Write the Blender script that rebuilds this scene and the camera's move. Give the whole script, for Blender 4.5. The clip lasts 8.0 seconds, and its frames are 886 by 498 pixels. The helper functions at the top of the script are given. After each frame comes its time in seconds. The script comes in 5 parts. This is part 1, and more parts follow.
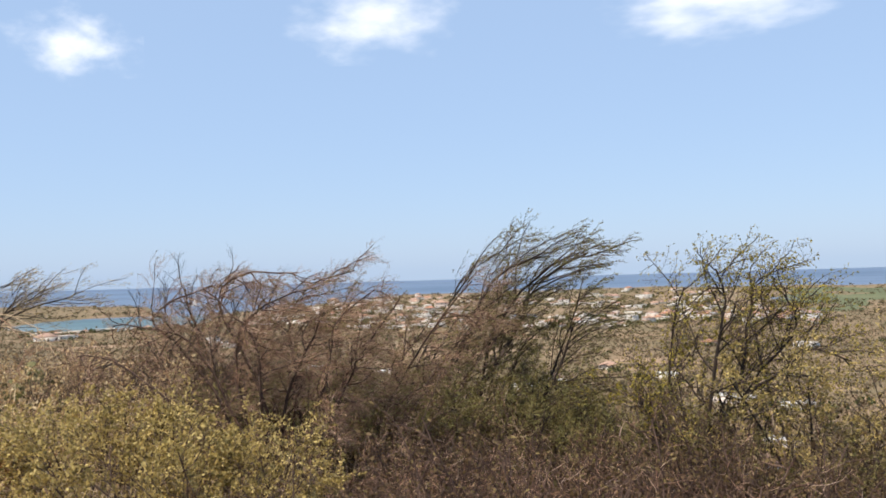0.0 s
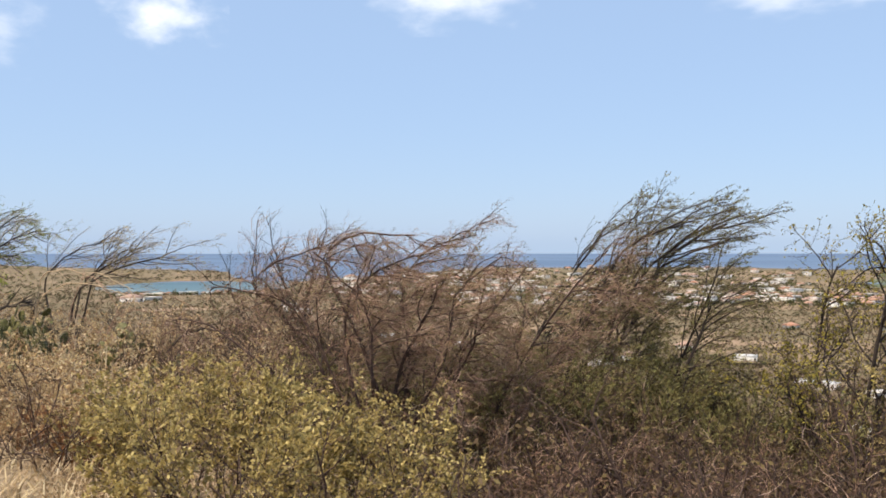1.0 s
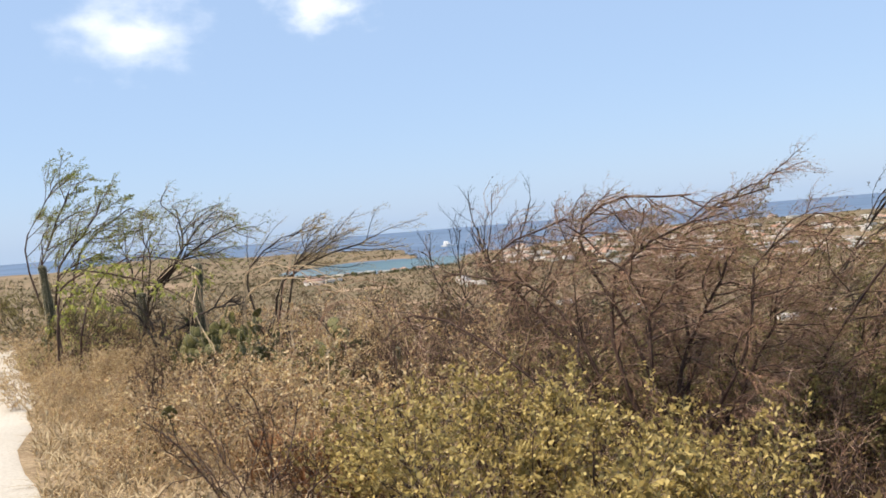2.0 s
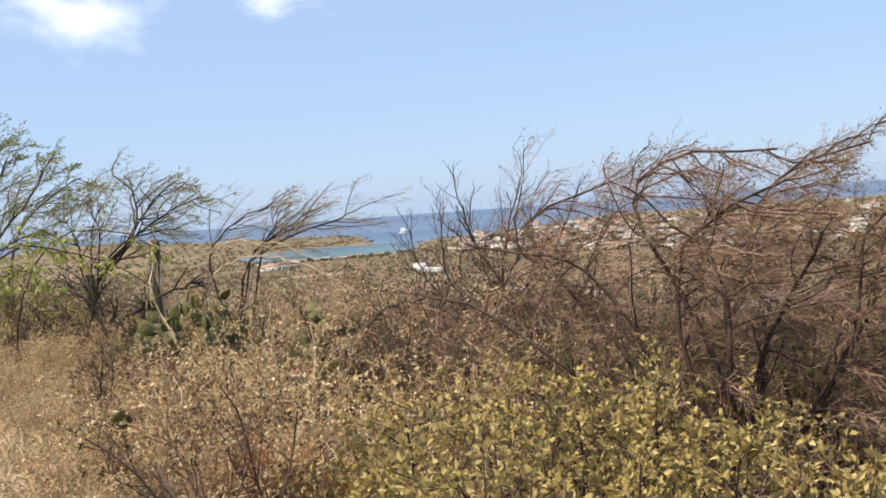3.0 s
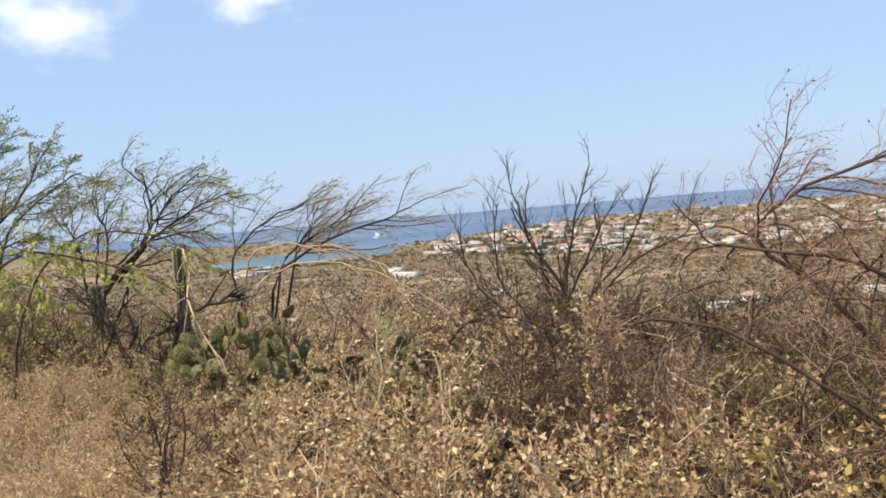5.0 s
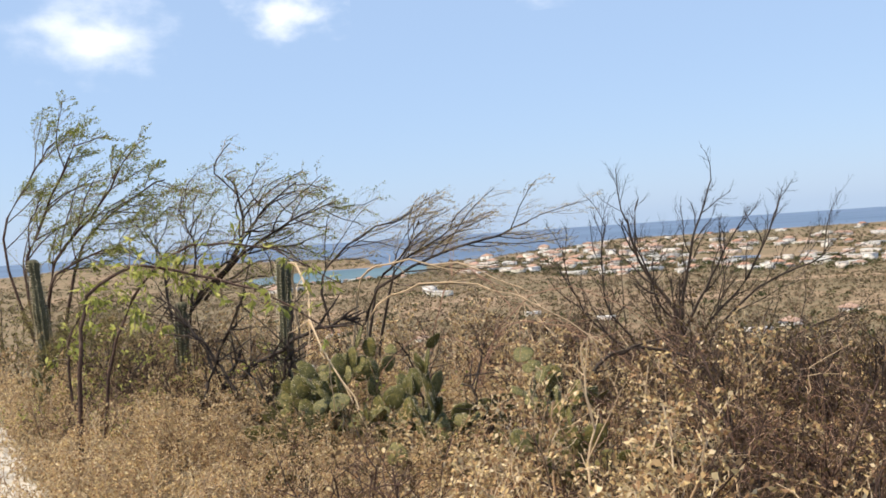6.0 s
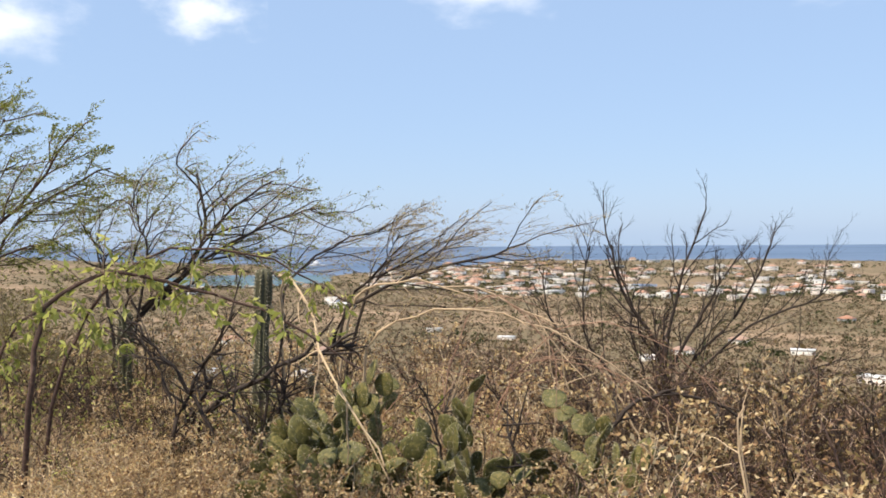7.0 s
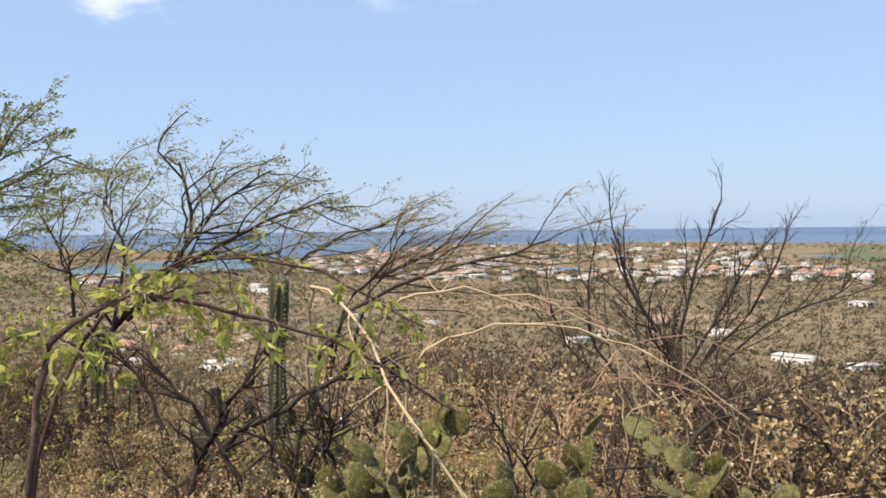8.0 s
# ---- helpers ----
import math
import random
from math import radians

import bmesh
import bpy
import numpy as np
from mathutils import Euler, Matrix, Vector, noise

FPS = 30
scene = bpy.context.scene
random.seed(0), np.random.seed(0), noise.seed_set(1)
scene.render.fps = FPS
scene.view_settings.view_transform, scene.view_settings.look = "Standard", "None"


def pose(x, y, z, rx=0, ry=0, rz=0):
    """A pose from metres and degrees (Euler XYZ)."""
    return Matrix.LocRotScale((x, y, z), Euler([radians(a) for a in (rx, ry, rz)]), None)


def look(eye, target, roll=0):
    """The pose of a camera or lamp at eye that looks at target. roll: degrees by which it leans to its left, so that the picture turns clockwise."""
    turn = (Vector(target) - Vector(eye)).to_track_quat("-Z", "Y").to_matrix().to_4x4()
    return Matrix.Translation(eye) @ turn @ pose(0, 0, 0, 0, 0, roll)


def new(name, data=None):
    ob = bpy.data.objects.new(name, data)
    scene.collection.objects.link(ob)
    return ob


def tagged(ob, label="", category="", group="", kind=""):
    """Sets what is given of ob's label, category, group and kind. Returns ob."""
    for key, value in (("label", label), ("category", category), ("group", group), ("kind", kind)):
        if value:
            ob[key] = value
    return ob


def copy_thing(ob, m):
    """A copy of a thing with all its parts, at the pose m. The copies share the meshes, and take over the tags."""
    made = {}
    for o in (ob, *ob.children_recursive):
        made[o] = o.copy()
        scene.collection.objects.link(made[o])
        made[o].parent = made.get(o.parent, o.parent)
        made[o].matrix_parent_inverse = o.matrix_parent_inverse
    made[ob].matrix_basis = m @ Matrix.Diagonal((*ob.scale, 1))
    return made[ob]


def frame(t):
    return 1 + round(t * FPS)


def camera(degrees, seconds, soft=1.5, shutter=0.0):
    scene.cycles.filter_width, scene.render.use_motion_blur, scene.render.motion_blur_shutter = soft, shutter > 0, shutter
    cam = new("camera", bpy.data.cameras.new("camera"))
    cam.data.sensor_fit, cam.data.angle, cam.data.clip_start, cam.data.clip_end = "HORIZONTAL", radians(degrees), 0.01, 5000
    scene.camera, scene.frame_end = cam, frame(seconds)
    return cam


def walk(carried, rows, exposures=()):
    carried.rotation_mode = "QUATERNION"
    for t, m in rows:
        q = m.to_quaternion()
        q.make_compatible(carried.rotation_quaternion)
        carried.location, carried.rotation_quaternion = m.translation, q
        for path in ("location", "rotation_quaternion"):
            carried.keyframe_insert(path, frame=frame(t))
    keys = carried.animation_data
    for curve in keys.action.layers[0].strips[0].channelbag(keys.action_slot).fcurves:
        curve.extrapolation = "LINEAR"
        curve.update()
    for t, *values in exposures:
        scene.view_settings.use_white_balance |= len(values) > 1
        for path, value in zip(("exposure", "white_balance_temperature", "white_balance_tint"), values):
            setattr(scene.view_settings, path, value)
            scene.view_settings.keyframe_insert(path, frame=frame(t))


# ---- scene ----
cam = camera(52.3, 8.0, soft=1.7)
PATH = [
    (0, (2.576, -0.42, 1.513), (2.2643, 1.5553, 1.5567), -1.65),
    (0.5, (2.306, 0.01, 1.411), (1.8662, 1.9595, 1.4994), -1.18),
    (1, (1.856, 0.547, 1.444), (1.3803, 2.4898, 1.43), -0.02),
    (1.5, (1.301, 1.263, 1.47), (0.5174, 3.1029, 1.4121), -3.24),
    (1.7, (1.033, 1.448, 1.494), (0.1867, 3.258, 1.4213), -4.61),
    (2.8, (-0.113, 2.712, 1.391), (-0.8543, 4.5689, 1.3368), -4.80),
    (3, (-0.302, 2.862, 1.344), (-1.0458, 4.7151, 1.2387), -4.20),
    (3.5, (-0.711, 3.251, 1.349), (-1.3285, 5.1483, 1.211), -3.20),
    (4, (-1.146, 3.606, 1.386), (-1.8108, 5.4927, 1.3803), -5.20),
    (4.5, (-1.641, 3.932, 1.335), (-2.3528, 5.8017, 1.3336), -5.50),
    (5, (-2.118, 4.231, 1.314), (-2.8079, 6.1051, 1.2137), -4.80),
    (5.2, (-2.321, 4.391, 1.324), (-3.0842, 6.2389, 1.2578), -5.40),
    (6.3, (-3.746, 5.109, 1.345), (-4.4593, 6.9769, 1.307), -2.45),
    (6.5, (-3.97, 5.27, 1.355), (-4.6095, 7.1648, 1.3504), -1.34),
    (7, (-4.553, 5.645, 1.383), (-5.1094, 7.5659, 1.3538), -0.33),
    (7.5, (-5.009, 5.828, 1.471), (-5.315, 7.8021, 1.3794), -0.32),
    (8, (-5.625, 6.411, 1.489), (-6.0172, 8.371, 1.4247), -0.60),
]
walk(cam, [(t, look(eye, target, roll)) for t, eye, target, roll in PATH], exposures=[(0, 0.42), (0.5, 0.32), (1.0, 0.42), (1.5, 0.46), (3.0, 0.48), (8.0, 0.45)])

# ---- light ----
SUN_EL, SUN_AZ = 60.0, 220.0  # degrees above the horizon, clockwise from +Y
world = bpy.data.worlds.new("world")
scene.world = world
world.use_nodes = True
wn, wl = world.node_tree.nodes, world.node_tree.links
sky = wn.new("ShaderNodeTexSky")
sky.sky_type, sky.sun_disc = "NISHITA", False
sky.sun_elevation, sky.sun_rotation = radians(SUN_EL), radians(SUN_AZ)
sky.air_density, sky.dust_density, sky.ozone_density = 1.0, 0.6, 3.0
wl.new(sky.outputs["Color"], wn["Background"].inputs["Color"])
wn["Background"].inputs["Strength"].default_value = 0.10
haze, blend = wn.new("ShaderNodeBackground"), wn.new("ShaderNodeMixShader")  # pale tropical haze over the whole sky
haze.inputs["Color"].default_value, haze.inputs["Strength"].default_value = (0.47, 0.645, 0.94, 1), 0.79
blend.inputs["Fac"].default_value = 0.7
wl.new(wn["Background"].outputs["Background"], blend.inputs[1])
wl.new(haze.outputs["Background"], blend.inputs[2])
wl.new(blend.outputs["Shader"], wn["World Output"].inputs["Surface"])
sun = new("sun", bpy.data.lights.new("sun", "SUN"))
sun.data.energy, sun.data.angle, sun.data.color = 5.2, radians(0.5), (1.0, 0.87, 0.695)
to_sun = Vector((math.sin(radians(SUN_AZ)) * math.cos(radians(SUN_EL)), math.cos(radians(SUN_AZ)) * math.cos(radians(SUN_EL)), math.sin(radians(SUN_EL))))
sun.matrix_world = look((0, 0, 60), Vector((0, 0, 60)) - to_sun)


# ---- materials ----
def nodes_of(name):
    m = bpy.data.materials.new(name)
    m.use_nodes = True
    return m, m.node_tree.nodes, m.node_tree.links, m.node_tree.nodes["Principled BSDF"]


def ramp_of(nt, cols):
    r = nt.new("ShaderNodeValToRGB")
    r.color_ramp.elements[0].position, r.color_ramp.elements[0].color = cols[0][0], (*cols[0][1], 1)
    r.color_ramp.elements[1].position, r.color_ramp.elements[1].color = cols[-1][0], (*cols[-1][1], 1)
    for p, c in cols[1:-1]:
        r.color_ramp.elements.new(p).color = (*c, 1)
    return r


def noisy(name, cols, scale, fine, rough=0.85, bump=0.3, dist=0.02, spec=0.3):
    """Two scales of noise over a ramp, with a bump."""
    m, n, l, b = nodes_of(name)
    co = n.new("ShaderNodeTexCoord")
    a, f = n.new("ShaderNodeTexNoise"), n.new("ShaderNodeTexNoise")
    a.inputs["Scale"].default_value, a.inputs["Detail"].default_value = scale, 6
    f.inputs["Scale"].default_value, f.inputs["Detail"].default_value = fine, 4
    mix = n.new("ShaderNodeMath")
    mix.operation = "MULTIPLY_ADD"
    mix.inputs[1].default_value, mix.inputs[2].default_value = 0.5, 0.0
    add = n.new("ShaderNodeMath")
    add.operation = "MULTIPLY_ADD"
    add.inputs[1].default_value = 0.5
    r = ramp_of(n, cols)
    bp = n.new("ShaderNodeBump")
    bp.inputs["Strength"].default_value, bp.inputs["Distance"].default_value = bump, dist
    for t in (a, f):
        l.new(co.outputs["Object"], t.inputs["Vector"])
    l.new(f.outputs["Fac"], mix.inputs[0])
    l.new(a.outputs["Fac"], add.inputs[0])
    l.new(mix.outputs[0], add.inputs[2])
    l.new(add.outputs[0], r.inputs["Fac"])
    l.new(r.outputs["Color"], b.inputs["Base Color"])
    l.new(f.outputs["Fac"], bp.inputs["Height"])
    l.new(bp.outputs["Normal"], b.inputs["Normal"])
    b.inputs["Roughness"].default_value, b.inputs["Specular IOR Level"].default_value = rough, spec
    return m


def leafy(name, cols, through_light=0.3, rough=0.6):
    """Each leaf takes its own colour from the ramp and lets some light through."""
    m, n, l, b = nodes_of(name)
    geo = n.new("ShaderNodeNewGeometry")
    r = ramp_of(n, cols)
    l.new(geo.outputs["Random Per Island"], r.inputs["Fac"])
    l.new(r.outputs["Color"], b.inputs["Base Color"])
    b.inputs["Roughness"].default_value, b.inputs["Specular IOR Level"].default_value = rough, 0.25
    tr, mx = n.new("ShaderNodeBsdfTranslucent"), n.new("ShaderNodeMixShader")
    l.new(r.outputs["Color"], tr.inputs["Color"])
    mx.inputs["Fac"].default_value = through_light
    l.new(b.outputs["BSDF"], mx.inputs[1])
    l.new(tr.outputs["BSDF"], mx.inputs[2])
    l.new(mx.outputs["Shader"], n["Material Output"].inputs["Surface"])
    return m


def plain(name, cols, rough=0.7, spec=0.3):
    """Each object takes its own colour from the ramp, with a little dirt."""
    m, n, l, b = nodes_of(name)
    info, r = n.new("ShaderNodeObjectInfo"), ramp_of(n, cols)
    co, t, mul = n.new("ShaderNodeTexCoord"), n.new("ShaderNodeTexNoise"), n.new("ShaderNodeMixRGB")
    t.inputs["Scale"].default_value, t.inputs["Detail"].default_value = 0.8, 6
    mul.blend_type, mul.inputs["Fac"].default_value = "MULTIPLY", 0.35
    l.new(info.outputs["Random"], r.inputs["Fac"])
    l.new(co.outputs["Object"], t.inputs["Vector"])
    l.new(r.outputs["Color"], mul.inputs[1])
    l.new(t.outputs["Fac"], mul.inputs[2])
    l.new(mul.outputs["Color"], b.inputs["Base Color"])
    b.inputs["Roughness"].default_value, b.inputs["Specular IOR Level"].default_value = rough, spec
    return m


BARK_BROWN = noisy("bark_brown", [(0.3, (0.03, 0.018, 0.014)), (0.55, (0.075, 0.045, 0.034)), (0.75, (0.18, 0.125, 0.095))], 6, 60)
BARK_DARK = noisy("bark_dark", [(0.3, (0.018, 0.013, 0.011)), (0.6, (0.05, 0.036, 0.028)), (0.8, (0.12, 0.09, 0.07))], 6, 60)
TWIG_RED = leafy("twig_red", [(0.0, (0.10, 0.048, 0.034)), (0.5, (0.27, 0.155, 0.105)), (0.85, (0.42, 0.28, 0.195)), (1.0, (0.56, 0.42, 0.32))], 0.0, 0.8)
# dark stem tone, lowered further so the tangles read as deep shade
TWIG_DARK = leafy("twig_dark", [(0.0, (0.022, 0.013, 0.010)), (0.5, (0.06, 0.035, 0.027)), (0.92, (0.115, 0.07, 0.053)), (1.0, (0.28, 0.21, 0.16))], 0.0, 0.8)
TWIG_GREY = leafy("twig_grey", [(0.0, (0.11, 0.078, 0.056)), (0.5, (0.25, 0.185, 0.135)), (1.0, (0.42, 0.33, 0.25))], 0.0, 0.8)
TWIG_STRAW = leafy("twig_straw", [(0.0, (0.24, 0.155, 0.09)), (0.5, (0.43, 0.315, 0.195)), (1.0, (0.64, 0.52, 0.36))], 0.0, 0.8)
LEAF_OLIVE = leafy("leaf_olive", [(0.0, (0.19, 0.14, 0.048)), (0.5, (0.41, 0.315, 0.105)), (1.0, (0.61, 0.495, 0.21))], 0.38)
LEAF_DRY = leafy("leaf_dry", [(0.0, (0.15, 0.078, 0.042)), (0.25, (0.41, 0.255, 0.135)), (0.5, (0.55, 0.40, 0.195)), (0.75, (0.66, 0.52, 0.27)), (1.0, (0.80, 0.67, 0.45))], 0.4)
LEAF_GREEN = leafy("leaf_green", [(0.0, (0.10, 0.12, 0.025)), (0.6, (0.22, 0.25, 0.05)), (1.0, (0.40, 0.41, 0.10))], 0.4)
# brown leaves, lowered too for the shade put into the tangles
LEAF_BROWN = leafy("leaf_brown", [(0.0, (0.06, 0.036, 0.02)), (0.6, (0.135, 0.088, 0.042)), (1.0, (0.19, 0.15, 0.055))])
LEAF_MIXED = leafy("leaf_mixed", [(0.0, (0.11, 0.075, 0.035)), (0.4, (0.19, 0.155, 0.055)), (1.0, (0.27, 0.26, 0.09))])
LEAF_LIME = leafy("leaf_lime", [(0.0, (0.2, 0.23, 0.05)), (0.5, (0.36, 0.38, 0.09)), (1.0, (0.55, 0.54, 0.17))], 0.45)
LEAF_YELLOW = leafy("leaf_yellow", [(0.0, (0.17, 0.15, 0.03)), (0.6, (0.33, 0.27, 0.04)), (1.0, (0.45, 0.36, 0.06))])
CACTUS = noisy("cactus_skin", [(0.3, (0.032, 0.032, 0.02)), (0.55, (0.085, 0.082, 0.045)), (0.75, (0.22, 0.19, 0.12))], 5, 40, 0.6, 0.2)
PAD = noisy("pad_skin", [(0.3, (0.03, 0.03, 0.01)), (0.5, (0.085, 0.083, 0.024)), (0.68, (0.3, 0.24, 0.08))], 7, 50, 0.6, 0.2)
GRASS = leafy("dry_grass", [(0.0, (0.25, 0.17, 0.085)), (0.5, (0.40, 0.30, 0.17)), (1.0, (0.58, 0.48, 0.31))], 0.2, 0.8)
GRASS_RED = leafy("rust_grass", [(0.0, (0.16, 0.07, 0.03)), (0.5, (0.30, 0.14, 0.06)), (1.0, (0.46, 0.27, 0.13))], 0.2, 0.8)
SPINE = leafy("spines", [(0.0, (0.35, 0.30, 0.2)), (1.0, (0.6, 0.55, 0.42))], 0.0, 0.7)
ROAD = noisy("pale_road", [(0.3, (0.42, 0.37, 0.3)), (0.55, (0.58, 0.53, 0.45)), (0.75, (0.7, 0.66, 0.58))], 0.8, 40, 0.9, 0.3)
WALLS = plain("house_wall", [(0.0, (0.80, 0.78, 0.72)), (0.4, (0.78, 0.74, 0.66)), (0.6, (0.76, 0.62, 0.52)), (0.8, (0.8, 0.8, 0.78)), (1.0, (0.66, 0.62, 0.5))])
ROOF_RED = plain("roof_tile", [(0.0, (0.42, 0.22, 0.14)), (0.5, (0.46, 0.3, 0.22)), (1.0, (0.36, 0.25, 0.2))])
ROOF_PALE = plain("roof_pale", [(0.0, (0.8, 0.8, 0.78)), (0.5, (0.7, 0.68, 0.64)), (1.0, (0.6, 0.55, 0.5))])
GLASS = plain("window_dark", [(0.0, (0.03, 0.04, 0.05)), (1.0, (0.06, 0.07, 0.08))], 0.15, 0.5)
DOOR = plain("door_wood", [(0.0, (0.18, 0.1, 0.06)), (1.0, (0.3, 0.22, 0.15))])


def ground_material():
    m, n, l, b = nodes_of("dry_ground")
    co = n.new("ShaderNodeTexCoord")
    outs = []
    for sc, det in ((0.006, 8), (0.05, 8), (1.3, 8), (22, 5)):
        t = n.new("ShaderNodeTexNoise")
        t.inputs["Scale"].default_value, t.inputs["Detail"].default_value, t.inputs["Roughness"].default_value = sc, det, 0.62
        l.new(co.outputs["Object"], t.inputs["Vector"])
        outs.append(t.outputs["Fac"])
    far = ramp_of(n, [(0.4, (0.055, 0.056, 0.03)), (0.48, (0.10, 0.088, 0.05)), (0.53, (0.16, 0.118, 0.075)), (0.62, (0.28, 0.2, 0.135))])
    near = ramp_of(n, [(0.35, (0.13, 0.092, 0.056)), (0.5, (0.28, 0.205, 0.13)), (0.68, (0.48, 0.38, 0.26))])
    a = n.new("ShaderNodeMath")
    a.operation = "MULTIPLY_ADD"
    a.inputs[1].default_value = 0.5
    h = n.new("ShaderNodeMath")
    h.operation, h.inputs[1].default_value = "MULTIPLY", 0.5
    l.new(outs[1], h.inputs[0])
    l.new(outs[0], a.inputs[0])
    l.new(h.outputs[0], a.inputs[2])
    l.new(a.outputs[0], far.inputs["Fac"])
    a2 = n.new("ShaderNodeMath")
    a2.operation = "MULTIPLY_ADD"
    a2.inputs[1].default_value = 0.55
    h2 = n.new("ShaderNodeMath")
    h2.operation, h2.inputs[1].default_value = "MULTIPLY", 0.45
    l.new(outs[3], h2.inputs[0])
    l.new(outs[2], a2.inputs[0])
    l.new(h2.outputs[0], a2.inputs[2])
    l.new(a2.outputs[0], near.inputs["Fac"])
    mx, away, part_near = n.new("ShaderNodeMixRGB"), n.new("ShaderNodeVectorMath"), n.new("ShaderNodeMapRange")
    away.operation = "DISTANCE"  # pale bare earth on the open hilltop, darker scrubland round it
    away.inputs[1].default_value = (-3.6, 6.4, 0)
    part_near.inputs["From Min"].default_value, part_near.inputs["From Max"].default_value = 3.5, 9
    part_near.inputs["To Min"].default_value, part_near.inputs["To Max"].default_value = 0.9, 0.35
    l.new(co.outputs["Object"], away.inputs[0])
    l.new(away.outputs["Value"], part_near.inputs["Value"])
    l.new(part_near.outputs["Result"], mx.inputs["Fac"])
    l.new(far.outputs["Color"], mx.inputs[1])
    l.new(near.outputs["Color"], mx.inputs[2])
    l.new(mx.outputs["Color"], b.inputs["Base Color"])
    bp = n.new("ShaderNodeBump")
    bp.inputs["Strength"].default_value, bp.inputs["Distance"].default_value = 0.6, 0.05
    l.new(a2.outputs[0], bp.inputs["Height"])
    l.new(bp.outputs["Normal"], b.inputs["Normal"])
    b.inputs["Roughness"].default_value, b.inputs["Specular IOR Level"].default_value = 0.95, 0.1
    return m


def water_material(name, deep, light, scale):
    m, n, l, b = nodes_of(name)
    co, t, w = n.new("ShaderNodeTexCoord"), n.new("ShaderNodeTexNoise"), n.new("ShaderNodeTexNoise")
    mp = n.new("ShaderNodeMapping")
    mp.inputs["Scale"].default_value = (0.4, 1.0, 1.0)
    l.new(co.outputs["Object"], mp.inputs["Vector"])
    for k, sc in ((t, scale), (w, 0.12)):
        k.inputs["Scale"].default_value, k.inputs["Detail"].default_value = sc, 6
        l.new(mp.outputs["Vector"], k.inputs["Vector"])
    r = ramp_of(n, [(0.38, deep), (0.62, light)])
    l.new(t.outputs["Fac"], r.inputs["Fac"])
    l.new(r.outputs["Color"], b.inputs["Base Color"])
    bp = n.new("ShaderNodeBump")
    bp.inputs["Strength"].default_value, bp.inputs["Distance"].default_value = 0.8, 1.5
    l.new(w.outputs["Fac"], bp.inputs["Height"])
    l.new(bp.outputs["Normal"], b.inputs["Normal"])
    b.inputs["Roughness"].default_value, b.inputs["Specular IOR Level"].default_value = 0.55, 0.12
    return m


GROUND = ground_material()
SEA = water_material("sea_water", (0.08, 0.125, 0.2), (0.115, 0.165, 0.25), 0.004)
LAGOON = water_material("lagoon_water", (0.07, 0.125, 0.155), (0.115, 0.175, 0.205), 0.01)

# ---- mesh helpers ----
rng = np.random.default_rng(7)


def mesh_of(name, verts, faces, material, smooth=False):
    """A mesh from arrays; all faces have the same number of corners."""
    verts, faces = np.asarray(verts, dtype=np.float32), np.asarray(faces, dtype=np.int32)
    me = bpy.data.meshes.new(name)
    k = faces.shape[1]
    me.vertices.add(len(verts))
    me.vertices.foreach_set("co", verts.ravel())
    me.loops.add(faces.size)
    me.loops.foreach_set("vertex_index", faces.ravel())
    me.polygons.add(len(faces))
    me.polygons.foreach_set("loop_start", np.arange(0, faces.size, k, dtype=np.int32))
    if smooth:
        me.polygons.foreach_set("use_smooth", np.ones(len(faces), dtype=bool))
    me.update(calc_edges=True)
    me.materials.append(material)
    return me


def joined(pieces):
    """One pair of arrays from several (verts, faces)."""
    vs, fs, n = [], [], 0
    for v, f in pieces:
        if len(v):
            vs.append(v)
            fs.append(f + n)
            n += len(v)
    return np.concatenate(vs), np.concatenate(fs)


def tubes(lines, sides=4):
    """Tubes round polylines: a list of (points, radii)."""
    by_count = {}
    for p, r in lines:
        by_count.setdefault(len(p), []).append((p, r))
    pieces = []
    for k, group in by_count.items():
        P = np.array([g[0] for g in group], dtype=float)
        R = np.array([g[1] for g in group], dtype=float)
        T = np.gradient(P, axis=1)
        T /= np.linalg.norm(T, axis=2, keepdims=True) + 1e-9
        ref = np.where(np.abs(T[..., 2:3]) < 0.85, np.array([0, 0, 1.0]), np.array([1.0, 0, 0]))
        U = np.cross(T, ref)
        U /= np.linalg.norm(U, axis=2, keepdims=True) + 1e-9
        W = np.cross(T, U)
        a = np.arange(sides) * 2 * np.pi / sides
        ring = U[:, :, None, :] * np.cos(a)[None, None, :, None] + W[:, :, None, :] * np.sin(a)[None, None, :, None]
        V = P[:, :, None, :] + ring * R[:, :, None, None]
        n = len(group)
        idx = np.arange(n * k * sides).reshape(n, k, sides)
        nxt = np.roll(idx, -1, axis=2)
        F = np.stack([idx[:, :-1], nxt[:, :-1], nxt[:, 1:], idx[:, 1:]], axis=-1).reshape(-1, 4)
        pieces.append((V.reshape(-1, 3), F))
    return joined(pieces)


def leaves(points, along, length, width, r):
    """One folded diamond a point, roughly along the way given."""
    P, D = np.asarray(points, dtype=float), np.asarray(along, dtype=float)
    n = len(P)
    D = D + r.normal(0, 0.7, (n, 3))
    D /= np.linalg.norm(D, axis=1, keepdims=True) + 1e-9
    S = np.cross(D, r.normal(0, 1, (n, 3)))
    S /= np.linalg.norm(S, axis=1, keepdims=True) + 1e-9
    L, W = length * r.uniform(0.6, 1.3, (n, 1)), width * r.uniform(0.6, 1.3, (n, 1))
    N = np.cross(D, S) * W * 0.35
    V = np.stack([P, P + D * L * 0.5 + S * W * 0.5 + N, P + D * L, P + D * L * 0.5 - S * W * 0.5 + N], axis=1).reshape(-1, 3)
    return V, np.arange(n * 4).reshape(n, 4)


